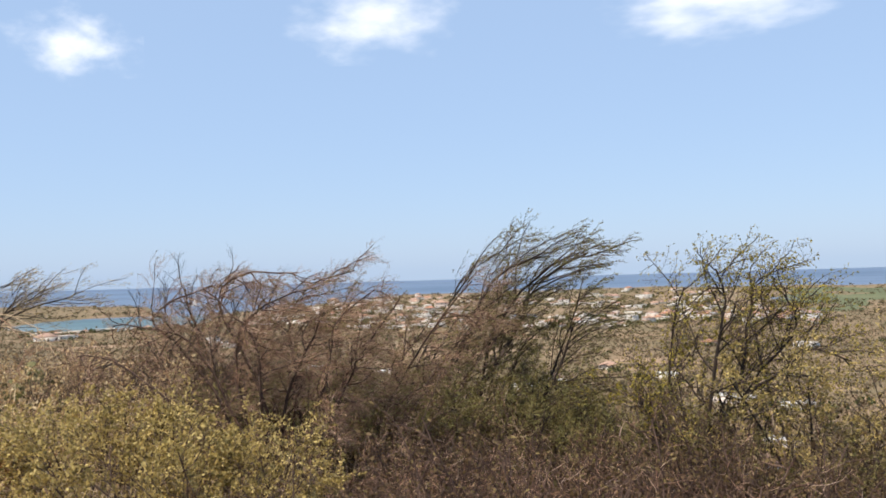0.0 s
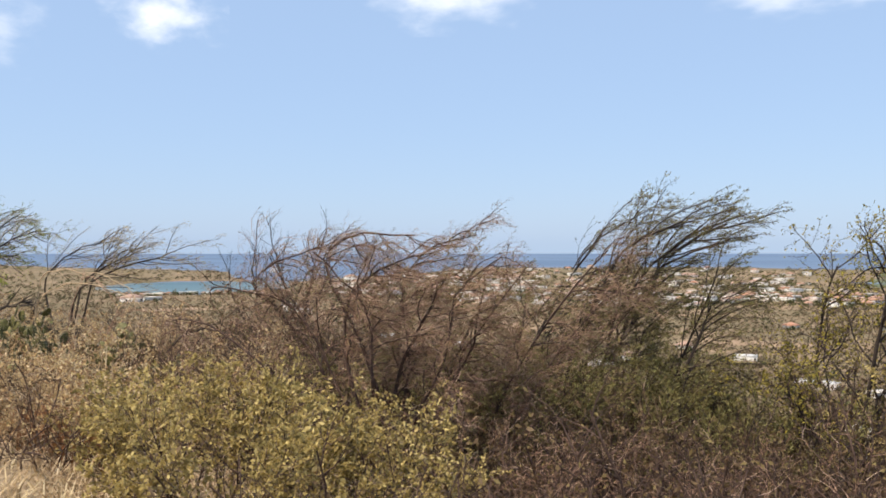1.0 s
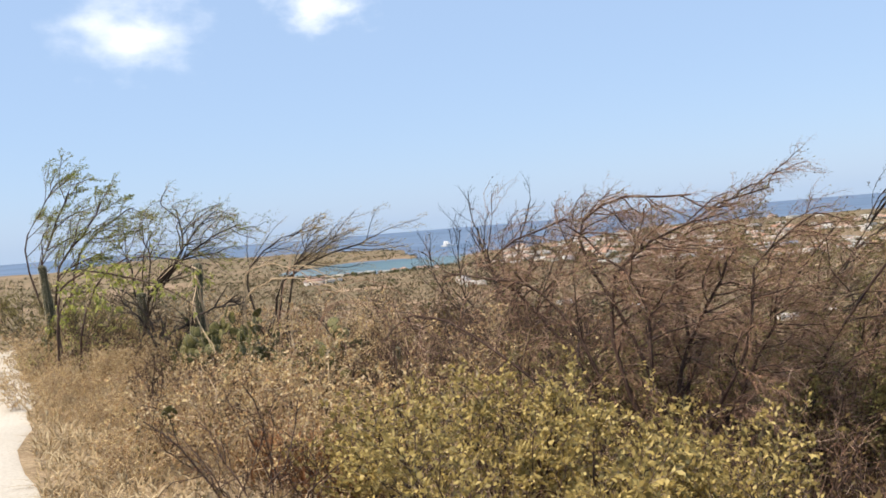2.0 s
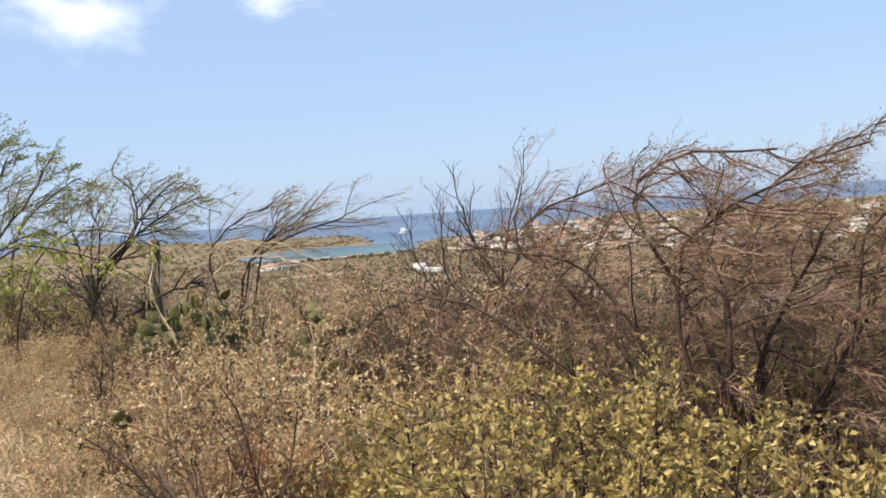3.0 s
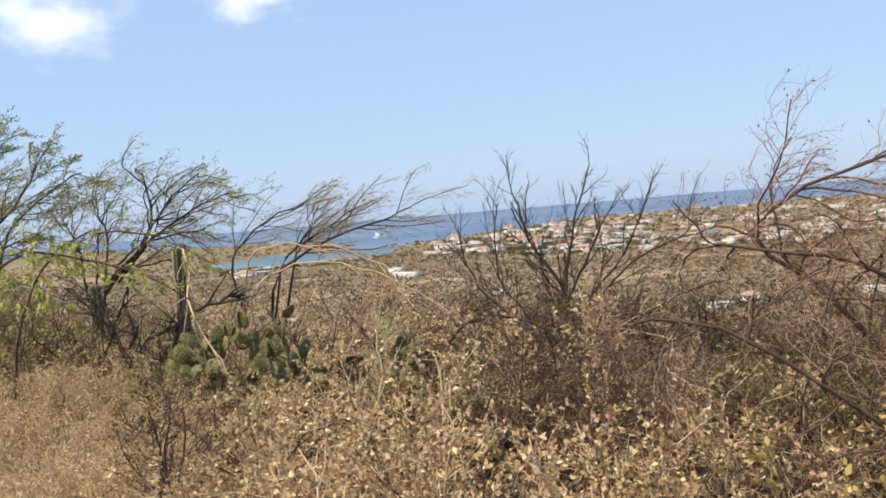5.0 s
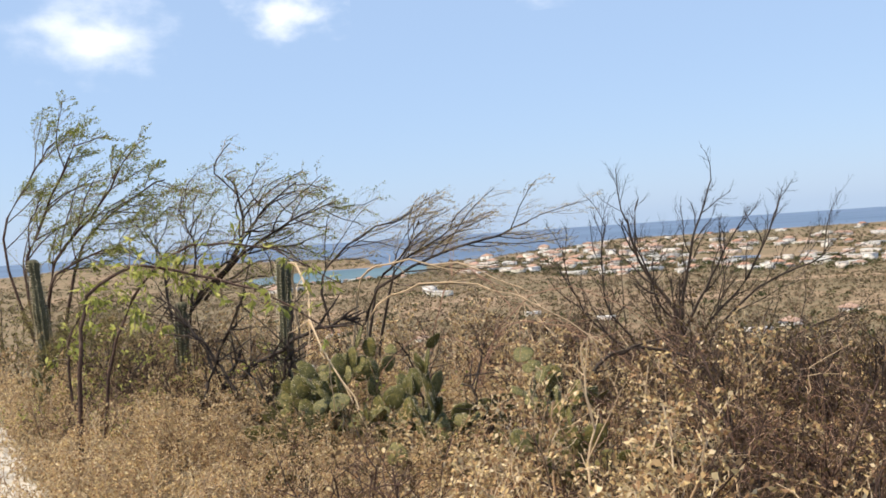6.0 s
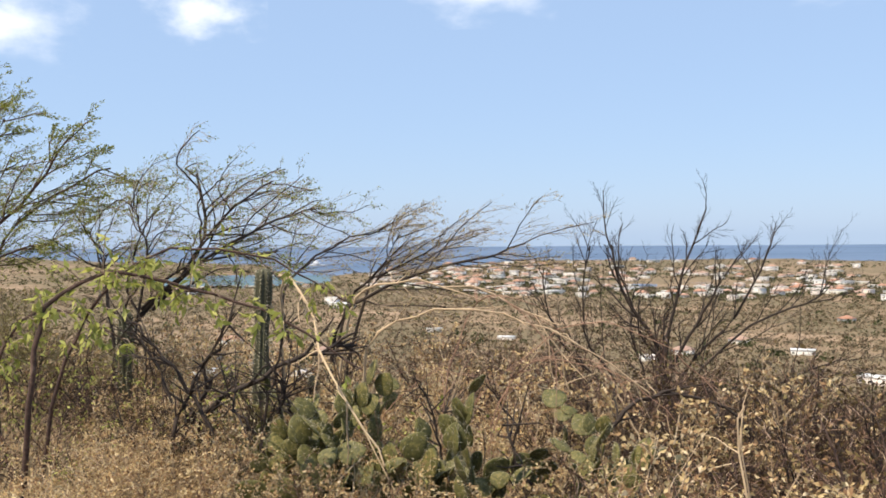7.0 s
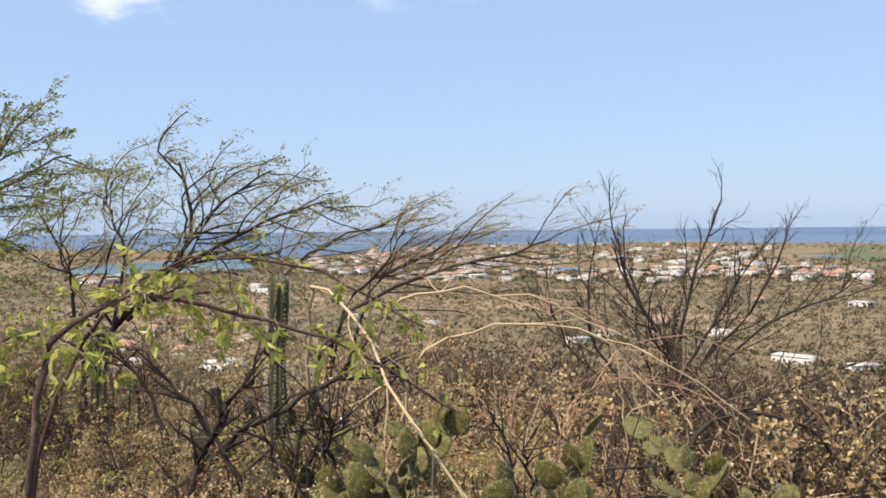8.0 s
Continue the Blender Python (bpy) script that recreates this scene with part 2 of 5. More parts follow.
def part(name, data, parent, label=""):
    ob = new(name, data)
    ob.parent = parent
    return tagged(ob, label)


def thing(name, x, y, z, label, category, group="", turn=0.0, size=1.0):
    ob = new(name)
    ob.matrix_world = pose(x, y, z, 0, 0, turn) @ Matrix.Diagonal((size, size, size, 1))
    ob.empty_display_size = 0.1
    return tagged(ob, label, category, group)


# ---- lie of the land ----
ALONG, OUT, MID = np.array((-0.769, 0.640)), np.array((0.640, 0.769)), np.array((-1.5, 3.5))
COAST_AZ = [-180, -75, -55, -44, -36, -27.5, -26, -24, -19, -14, -11, 0, 12, 16, 30, 60, 180]
COAST_R = [4000, 4000, 2800, 2500, 2300, 2050, 1400, 1330, 1560, 1850, 2150, 2230, 2230, 2150, 2200, 4000, 4000]


def wavy(x, y, scale, seed):
    x, y = x / scale + seed * 3.1, y / scale + seed * 1.7
    return np.sin(x * 1.3 + 1.1 * np.sin(y * 0.9)) * 0.5 + np.sin(y * 1.7 + 0.8 * np.sin(x * 1.1 + 2)) * 0.3 + np.sin((x + y) * 3.1) * 0.2


def height(x, y):
    x, y = np.asarray(x, dtype=float), np.asarray(y, dtype=float)
    s = OUT[0] * (x - MID[0]) + OUT[1] * (y - MID[1])
    u = ALONG[0] * (x - MID[0]) + ALONG[1] * (y - MID[1])
    d = np.maximum(s - 1, 0) * 0.2 + np.maximum(s - 7, 0) * 0.07 + np.maximum(u - 14, 0) * 0.22 + np.maximum(-u - 25, 0) * 0.1 + np.maximum(-s - 80, 0) * 0.2
    hill = -0.15 - d + 0.05 * wavy(x, y, 1.6, 1) * np.clip(s - 0.3, 0, 1) + 0.5 * wavy(x, y, 14, 2) * np.clip((s - 12) / 20, 0, 1)
    r, az = np.hypot(x, y), np.degrees(np.arctan2(x, y))
    floor = -57.5 + 1.2 * wavy(x, y, 90, 3) + 2.0 * wavy(x, y, 420, 4) * np.clip((r - 500) / 500, 0, 1)
    floor = floor + 22 * np.exp(-(((az + 43) / 5.0) ** 2) - ((r - 2100) / 300) ** 2)
    rc = np.interp(az, COAST_AZ, COAST_R) + 45 * wavy(x, y, 130, 5)
    floor = floor - np.clip((r - rc) / 40, 0, 1) * 12
    lag = ((az + 29) / 5.5) ** 2 + ((r - 1290 + 20 * wavy(x, y, 70, 6)) / 175) ** 2
    floor = floor - 9 * np.clip((1.15 - lag) / 0.3, 0, 1)
    k = 3.0
    return np.where(hill > floor + 20, hill, floor + k * np.log1p(np.exp(np.clip((hill - floor) / k, -30, 30))))


def h_at(x, y):
    return float(height(x, y))


def build_ground():
    az = np.radians(np.concatenate([np.arange(-60, 40, 0.8), np.arange(40, 300, 5.0)]))
    rad = np.concatenate([[0.4], np.geomspace(1.0, 4300, 210)])
    A, R = np.meshgrid(az, rad)
    X, Y = R * np.sin(A), R * np.cos(A)
    V = np.stack([X, Y, height(X, Y)], -1).reshape(-1, 3)
    n, m = len(rad), len(az)
    i = np.arange(n * m).reshape(n, m)
    j = np.roll(i, -1, axis=1)
    F = np.stack([i[:-1], i[1:], j[1:], j[:-1]], -1).reshape(-1, 4)
    c = len(V)
    V = np.vstack([V, [[0, 0, h_at(0, 0)]]])
    fan = np.stack([i[0], j[0], np.full(m, c)], -1)
    bm_v, tri = V, np.vstack([F[:, [0, 1, 2]], F[:, [0, 2, 3]], fan[:, ::-1]])
    ob = new("ground", mesh_of("ground", bm_v, tri[:, ::-1], GROUND, True))
    return tagged(ob, "dry stony hillside falling to a scrubby coastal plain", "ground", kind="structure")


def disc(name, z, radius, material, label, centre=(0, 0), sx=1.0, sy=1.0, turn=0.0):
    a = np.linspace(0, 2 * np.pi, 129)[:-1]
    c, s = math.cos(radians(turn)), math.sin(radians(turn))
    px, py = np.cos(a) * radius * sx, np.sin(a) * radius * sy
    V = np.vstack([np.stack([centre[0] + c * px - s * py, centre[1] + s * px + c * py, np.full(128, z)], -1), [[centre[0], centre[1], z]]])
    i = np.arange(128)
    ob = new(name, mesh_of(name, V, np.stack([i, np.roll(i, -1), np.full(128, 128)], -1), material))
    return tagged(ob, label, "water", kind="structure")


def build_road():
    u = np.linspace(-60, 15, 160)
    e = 0.10 * np.sin(u * 0.9) + 0.05 * np.sin(u * 3.1 + 1) + 0.03 * np.sin(u * 9.0)
    V = []
    for w in (0.15, 0.1, -3.6, -3.7):
        p = MID[None, :] + ALONG[None, :] * u[:, None] + OUT[None, :] * (w + (e if w > 0 else -e))[:, None]
        lift = 0.02 if w in (0.1, -3.6) else -0.03
        V.append(np.column_stack([p, height(p[:, 0], p[:, 1]) + lift]))
    V = np.concatenate(V)
    i = np.arange(160)[:-1]
    F = np.concatenate([np.stack([i + k * 160, i + 1 + k * 160, i + 1 + (k + 1) * 160, i + (k + 1) * 160], -1) for k in range(3)])
    ob = new("road", mesh_of("road", V, F[:, ::-1], ROAD))
    return tagged(ob, "pale sun-bleached dirt road with a ragged edge", "road", kind="structure")


build_ground()
disc("sea", -60.0, 5600, SEA, "deep blue open sea reaching the horizon")
disc("lagoon", -59.6, 230, LAGOON, "shallow turquoise lagoon behind a low spit", (-625, 1128), 0.95, 0.72, 29)
build_road()


# ---- plants ----
def grow(out, r, start, way, length, radius, level, spec):
    """One branch with its own branches: a bent line that the wind pushes."""
    steps = spec["steps"][level]
    wind, up = np.array(spec["wind"]) * spec["push"][level], np.array((0, 0, spec["rise"][level]))
    p, d = np.array(start, dtype=float), np.array(way, dtype=float)
    d /= np.linalg.norm(d)
    pts = [p.copy()]
    for _ in range(steps):
        d = d + wind + up + r.normal(0, spec["wiggle"][level], 3)
        d /= np.linalg.norm(d)
        p = p + d * (length / steps)
        pts.append(p.copy())
    tip = 0.45 if level < spec["levels"] - 1 else 0.35
    out[level].append((np.array(pts), np.linspace(radius, radius * tip, steps + 1)))
    sprout(out, r, pts, length, radius, level, spec)


def sprout(out, r, pts, length, radius, level, spec):
    """The branches of one line."""
    if level + 1 >= spec["levels"]:
        return
    n, steps = spec["kids"][level], len(pts) - 1
    for k in range(n):
        f = spec["from"][level] + (1 - spec["from"][level]) * (k + r.uniform(0, 1)) / n
        i = min(int(f * steps), steps - 1)
        q = pts[i] + (pts[i + 1] - pts[i]) * (f * steps - i)
        ax = pts[i + 1] - pts[i]
        ax /= np.linalg.norm(ax)
        side = np.cross(ax, r.normal(0, 1, 3))
        side /= np.linalg.norm(side) + 1e-9
        ang = radians(spec["angle"][level]) * r.uniform(0.6, 1.3)
        kid = ax * math.cos(ang) + side * math.sin(ang)
        grow(out, r, q, kid, length * spec["ratio"][level] * r.uniform(0.55, 1.2) * (1.15 - 0.5 * f), radius * spec["thin"][level] * (1 - 0.4 * f), level + 1, spec)


def curve_line(points, steps=18, wob=0.01, seed=0):
    q = np.random.default_rng(seed)
    P = np.array(points, dtype=float)
    t = np.linspace(0, len(P) - 1, steps)
    out = []
    for a in t:
        i = min(int(a), len(P) - 2)
        f = a - i
        p0, p1, p2, p3 = P[max(i - 1, 0)], P[i], P[i + 1], P[min(i + 2, len(P) - 1)]
        out.append(0.5 * (2 * p1 + (p2 - p0) * f + (2 * p0 - 5 * p1 + 4 * p2 - p3) * f * f + (3 * p1 - p0 - 3 * p2 + p3) * f ** 3))
    return np.array(out) + q.normal(0, wob, (steps, 3))


def plant_meshes(seed, stems, spec, bark, twig, leaf=None, leaf_n=0, leaf_size=(0.03, 0.015), leaf_from=2, low=0.15):
    """Meshes of one plant: each limb, the fine twigs, the leaves. stems: (start, way, length, radius)."""
    r = np.random.default_rng(seed)
    out = [[] for _ in range(spec["levels"])]
    made = []
    for st, way, ln, rad in stems:
        n0, n1 = len(out[0]), len(out[1])
        if isinstance(way, list):  # a limb with a course of its own
            line = curve_line(way, 12, 0.012, int(r.integers(999)))
            line[:, 1] += line[:, 2] * r.uniform(-0.1, 0.1)
            out[0].append((line, np.linspace(rad, rad * 0.35, 12)))
            sprout(out, r, line, ln, rad, 0, spec)
        else:
            grow(out, r, st, way, ln, rad, 0, spec)
        if spec["levels"] > 3:
            made.append(("limb", mesh_of("limb", *joined([tubes(out[0][n0:], 7), tubes(out[1][n1:], 5)]), bark, True)))
    if spec["levels"] > 3:
        made.append(("twig_mass", mesh_of("twig_mass", *tubes([x for lv in out[2:] for x in lv], 3), twig)))
    else:
        made.append(("branchwork", mesh_of("branchwork", *tubes([x for lv in out[:2] for x in lv], 4), bark, True)))
        made.append(("twig_mass", mesh_of("twig_mass", *tubes([x for lv in out[2:] for x in lv], 3), twig)))
    if leaf:
        src = [x for lv in out[leaf_from:] for x in lv]
        P, D = [], []
        for _ in range(leaf_n):
            pts, _rad = src[r.integers(len(src))]
            f = r.uniform(low, 1.0) * (len(pts) - 1)
            i = min(int(f), len(pts) - 2)
            P.append(pts[i] + (pts[i + 1] - pts[i]) * (f - i))
            D.append(pts[i + 1] - pts[i])
        D = np.array(D)
        D /= np.linalg.norm(D, axis=1, keepdims=True) + 1e-9
        made.append(("foliage", mesh_of("foliage", *leaves(P, D, *leaf_size, r), leaf)))
    return made


def plant(name, x, y, made, label, category, group="", turn=0.0, size=1.0, sink=0.03):
    ob = thing(name, x, y, h_at(x, y) - sink, label, category, group, turn, size)
    for n, me in made:
        p = part(n, me, ob)
        if n in ("twig_mass", "foliage", "branchwork"):
            tagged(p, kind="stuff")
    return ob


def fan(r, n, spread, lean, length, radius, ring=0.12):
    """Stems that leave the ground together and spread."""
    stems = []
    for k in range(n):
        a = 2 * math.pi * (k + r.uniform(-0.3, 0.3)) / n
        t = math.tan(radians(spread * r.uniform(0.35, 1.0)))
        way = (math.cos(a) * t + lean[0], math.sin(a) * t + lean[1], 1.0)
        stems.append(((ring * math.cos(a), ring * math.sin(a), 0.0), way, length * r.uniform(0.75, 1.1), radius * r.uniform(0.6, 1.0)))
    return stems


def spec_of(levels, steps, kids, ratio, thin, angle, wiggle, push, rise, start, wind=(1, -0.1, 0.0)):
    return {"levels": levels, "steps": steps, "kids": kids, "ratio": ratio, "thin": thin, "angle": angle, "wiggle": wiggle, "push": push, "rise": rise, "from": start, "wind": wind}


WINDY = spec_of(4, [9, 8, 7, 3], [18, 15, 9], [0.25, 0.52, 0.44], [0.45, 0.45, 0.55], [50, 48, 44], [0.08, 0.2, 0.22, 0.22], [0.03, 0.10, 0.14, 0.15], [0.02, -0.05, -0.03, -0.02], [0.22, 0.1, 0.1])
SWEEPING = spec_of(4, [9, 7, 6, 3], [11, 10, 7], [0.36, 0.5, 0.42], [0.45, 0.42, 0.5], [34, 36, 34], [0.06, 0.09, 0.11, 0.12], [0.04, 0.14, 0.2, 0.22], [0.02, 0.015, 0.0, 0.0], [0.3, 0.1, 0.1])
THORNY = spec_of(4, [8, 8, 6, 3], [15, 12, 9], [0.38, 0.5, 0.36], [0.5, 0.42, 0.5], [48, 52, 55], [0.12, 0.2, 0.24, 0.25], [0.03, 0.05, 0.07, 0.06], [0.02, 0.02, 0.02, 0.0], [0.12, 0.12, 0.1])
LAYERED = spec_of(4, [8, 9, 8, 3], [12, 10, 8], [0.40, 0.5, 0.4], [0.5, 0.42, 0.5], [50, 46, 42], [0.14, 0.2, 0.2, 0.2], [0.05, 0.12, 0.16, 0.16], [0.03, 0.005, -0.02, -0.02], [0.3, 0.15, 0.12])
BARE = spec_of(4, [8, 7, 6, 4], [9, 7, 5], [0.34, 0.5, 0.45], [0.5, 0.5, 0.6], [34, 36, 38], [0.10, 0.13, 0.14, 0.15], [0.0, 0.01, 0.02, 0.02], [0.03, 0.09, 0.08, 0.05], [0.25, 0.2, 0.2])
SHRUB = spec_of(3, [6, 5, 3], [9, 6], [0.55, 0.45], [0.5, 0.6], [48, 55], [0.2, 0.28, 0.3], [0.01, 0.03, 0.04], [0.03, 0.02, 0.0], [0.15, 0.12])

R = np.random.default_rng(3)

# courses of the main limbs, from each plant's foot: thickness, then points
THORN = [
    (0.04, [(-0.15, -0.80, 0.86), (-0.34, -0.80, 1.16), (-0.59, -0.80, 1.53), (-0.75, -0.80, 1.96), (-1.04, -0.80, 2.31)]),
    (0.035, [(-0.23, -0.40, 0.81), (-0.31, -0.40, 1.40), (-0.25, -0.40, 1.96), (-0.07, -0.40, 2.19), (0.40, -0.40, 2.41)]),
    (0.04, [(-0.06, 0.00, 0.49), (0.09, 0.00, 0.91), (0.34, 0.00, 1.62), (0.66, 0.00, 2.16)]),
    (0.03, [(-0.11, -0.50, 0.64), (0.01, -0.50, 1.22), (-0.00, -0.50, 1.69), (-0.17, -0.50, 2.07), (-0.61, -0.50, 2.44)]),
    (0.03, [(0.08, 0.30, 0.40), (0.59, 0.30, 0.99), (0.86, 0.30, 1.54), (1.00, 0.30, 2.14)]),
    (0.035, [(0.38, 0.80, -0.27), (0.75, 0.80, 0.37), (1.10, 0.80, 0.94), (1.66, 0.80, 1.86), (2.17, 0.80, 2.44)]),
    (0.03, [(0.38, 0.60, -0.22), (0.52, 0.60, 0.72), (0.58, 0.60, 1.13), (0.86, 0.60, 1.62), (1.35, 0.60, 2.23)]),
    (0.03, [(0.46, 1.00, -0.33), (1.05, 1.00, 0.46), (1.55, 1.00, 1.23), (2.25, 1.00, 2.05)]),
    (0.032, [(-0.10, 0.10, 0.30), (-0.65, 0.05, 0.95), (-1.15, 0.00, 1.75), (-1.55, -0.05, 2.05), (-1.30, -0.05, 2.32), (-0.80, -0.05, 2.48)]),
    (0.030, [(-0.05, -0.20, 0.30), (-0.45, -0.25, 1.05), (-0.85, -0.30, 1.80), (-1.25, -0.30, 2.00), (-1.85, -0.35, 2.08)]),
    (0.034, [(0.00, -0.10, 0.30), (-0.10, -0.15, 1.15), (-0.45, -0.20, 1.95), (-0.60, -0.25, 2.40), (-0.20, -0.25, 2.62), (0.35, -0.25, 2.60)]),
    (0.030, [(0.05, 0.20, 0.30), (0.20, 0.20, 1.20), (0.10, 0.25, 1.95), (0.35, 0.25, 2.45), (0.90, 0.25, 2.62)]),
    (0.028, [(-0.08, -0.30, 0.30), (-0.60, -0.45, 0.70), (-1.10, -0.60, 1.30), (-1.75, -0.60, 1.70), (-2.10, -0.65, 1.75)]),
    (0.028, [(0.05, -0.20, 0.30), (0.40, -0.35, 0.85), (0.75, -0.50, 1.50), (0.80, -0.50, 2.05), (1.25, -0.50, 2.40)]),
]
SWEPT = [
    (0.05, [(-0.23, 0.00, -0.11), (-0.05, 0.00, 1.24), (0.37, 0.00, 1.83), (0.74, 0.00, 2.49), (0.98, 0.00, 2.97), (1.68, 0.00, 3.41)]),
    (0.035, [(-0.30, -0.20, -0.06), (-0.25, -0.20, 1.00), (0.19, -0.20, 2.05), (0.84, -0.20, 2.93), (1.38, -0.20, 3.35)]),
    (0.03, [(-0.13, 0.20, -0.17), (0.48, 0.20, 1.07), (0.56, 0.20, 1.69), (0.86, 0.20, 2.30)]),
    (0.03, [(0.09, -0.30, -0.04), (0.99, -0.30, 1.36), (1.36, -0.30, 2.09), (1.49, -0.30, 2.45)]),
    (0.035, [(-0.54, -0.60, 0.05), (-0.24, -0.60, 1.37), (0.11, -0.60, 2.38), (0.51, -0.60, 3.10), (1.11, -0.60, 3.39)]),
    (0.025, [(-0.48, 0.40, -0.22), (-0.82, 0.40, 1.07), (-0.53, 0.40, 2.02), (0.08, 0.40, 2.79)]),
    (0.03, [(-0.65, -0.60, 0.05), (-0.73, -0.60, 1.38), (-0.38, -0.60, 2.40), (0.19, -0.60, 3.26)]),
    (0.028, [(-0.30, -0.20, -0.06), (0.15, -0.20, 1.29), (0.36, -0.20, 2.35), (0.63, -0.20, 3.31)]),
    (0.028, [(0.11, 0.20, -0.17), (0.79, 0.20, 0.91), (1.18, 0.20, 1.82), (1.58, 0.20, 2.88)]),
]
RIGHT = [
    (0.035, [(-0.15, 0.00, 0.24), (-0.28, 0.00, 1.72), (-0.46, 0.00, 2.16), (-0.41, 0.00, 2.81), (-0.22, 0.00, 3.56)]),
    (0.04, [(0.07, 0.00, 0.24), (0.20, 0.00, 1.82), (0.48, 0.00, 2.23), (0.63, 0.00, 3.06), (0.73, 0.00, 3.66)]),
    (0.035, [(-0.09, -0.20, 0.29), (-0.03, -0.20, 1.74), (0.12, -0.20, 2.80), (0.21, -0.20, 3.44), (0.10, -0.20, 3.84)]),
    (0.03, [(0.06, -0.40, 0.35), (0.19, -0.40, 1.77), (0.97, -0.40, 2.37), (1.29, -0.40, 2.72), (1.91, -0.40, 2.53)]),
    (0.03, [(0.22, 0.20, 0.18), (0.50, 0.20, 1.94), (1.23, 0.20, 2.89), (1.12, 0.20, 3.49)]),
    (0.03, [(-0.24, -0.60, 0.41), (-0.47, -0.60, 1.27), (-0.86, -0.60, 1.93), (-0.98, -0.60, 2.29)]),
]
ACACIA = [
    (0.05, [(-0.10, 0.00, 0.07), (-0.03, 0.00, 0.72), (0.25, 0.00, 1.19), (0.84, 0.00, 1.73), (1.00, 0.00, 2.15), (0.86, 0.00, 2.68)]),
    (0.03, [(0.31, 0.15, 1.22), (0.92, 0.15, 1.80), (1.20, 0.15, 2.25), (1.75, 0.15, 2.58)]),
    (0.03, [(0.31, -0.10, 1.20), (0.94, -0.10, 1.70), (1.47, -0.10, 1.98), (1.93, -0.10, 2.18), (2.3, -0.10, 2.28)]),
    (0.028, [(0.33, 0.20, 1.35), (0.69, 0.20, 1.63), (1.33, 0.20, 1.80), (1.90, 0.20, 1.85)]),
    (0.03, [(-0.09, 0.10, 0.71), (-0.17, 0.10, 1.50), (-0.22, 0.10, 1.69), (-0.38, 0.10, 2.09)]),
    (0.025, [(0.16, -0.20, 0.94), (0.52, -0.20, 1.69), (0.46, -0.20, 2.08), (0.35, -0.20, 2.33)]),
]
FEATHER = [
    (0.045, [(-1.04, 0.00, 0.37), (-0.33, 0.00, 1.40), (0.19, 0.00, 2.39), (0.77, 0.00, 3.22)]),
    (0.04, [(-0.48, -0.20, 0.40), (0.36, -0.20, 1.57), (1.14, -0.20, 2.27), (1.63, -0.20, 2.86)]),
    (0.035, [(-0.92, 0.20, 0.34), (0.37, 0.20, 1.76), (1.09, 0.20, 2.36), (1.85, 0.20, 2.68)]),
    (0.03, [(-0.42, -0.40, 0.43), (0.39, -0.40, 1.28), (1.01, -0.40, 1.68), (1.66, -0.40, 1.83)]),
    (0.03, [(-0.90, -0.20, 0.39), (-0.59, -0.20, 1.91), (-0.06, -0.20, 2.83), (0.35, -0.20, 3.29)]),
]
STREAM = [
    (0.035, [(-0.25, 0.00, 0.91), (0.22, 0.00, 1.35), (0.72, 0.00, 1.72), (1.32, 0.00, 1.98), (2.00, 0.00, 2.13), (2.41, 0.00, 2.27)]),
    (0.03, [(-0.24, -0.10, 0.93), (0.25, -0.10, 1.47), (0.54, -0.10, 1.84), (0.76, -0.10, 2.10), (0.90, -0.10, 2.38)]),
    (0.03, [(-0.56, 0.20, 0.88), (-0.54, 0.20, 1.44), (-0.35, 0.20, 1.94), (0.17, 0.20, 2.26), (0.74, 0.20, 2.44)]),
    (0.03, [(-0.28, 0.10, 0.90), (0.53, 0.10, 1.66), (0.98, 0.10, 2.04), (1.52, 0.10, 2.32)]),
]
DEAD = [
    (0.06, [(0.02, 0.00, 0.24), (-0.05, 0.00, 1.17), (-0.11, 0.00, 1.73), (-0.38, 0.00, 2.20), (-0.65, 0.00, 2.60), (-0.79, 0.00, 3.26)]),
    (0.03, [(-0.21, -0.10, 0.46), (-0.71, -0.10, 1.17), (-1.36, -0.10, 1.85), (-1.58, -0.10, 2.35), (-1.68, -0.10, 2.94)]),
    (0.03, [(-0.13, 0.10, 0.41), (-0.78, 0.10, 1.47), (-1.12, 0.10, 1.96), (-1.15, 0.10, 2.74), (-1.04, 0.10, 3.26)]),
    (0.035, [(-0.10, 0.00, 1.63), (0.05, 0.00, 2.51), (0.22, 0.00, 3.08), (0.44, 0.00, 3.72)]),
    (0.035, [(-0.06, -0.20, 1.53), (0.36, -0.20, 2.31), (0.83, -0.20, 3.13)]),
    (0.035, [(0.01, 0.20, 1.13), (0.23, 0.20, 1.64), (0.75, 0.20, 2.18), (1.17, 0.20, 2.98), (1.26, 0.20, 3.26)]),
]
DEADB = [
    (0.03, [(0.03, 0.00, 0.84), (0.30, 0.00, 1.50), (1.14, 0.00, 2.29), (1.71, 0.00, 2.51), (1.96, 0.00, 2.79)]),
    (0.03, [(-0.00, -0.40, 0.54), (0.70, -0.40, 1.20), (1.35, -0.40, 1.52), (2.03, -0.40, 1.84)]),
    (0.025, [(-0.06, 0.30, 0.50), (-0.38, 0.30, 1.45), (-0.57, 0.30, 1.99), (-0.53, 0.30, 2.61)]),
]


def limbs_of(courses, r, girth=0.9):
    """Stems that follow the courses; those that begin low are brought down to the foot."""
    made = []
    for rad, way in courses:
        way, rad = [np.array(p) for p in way], rad * girth
        if way[0][2] < 0.95:
            way[0] = np.array((r.normal(0, 0.08), r.normal(0, 0.08), -0.05))
        ln = sum(float(np.linalg.norm(way[i + 1] - way[i])) for i in range(len(way) - 1))
        made.append((None, way, min(ln, 3.2), rad))
    return made


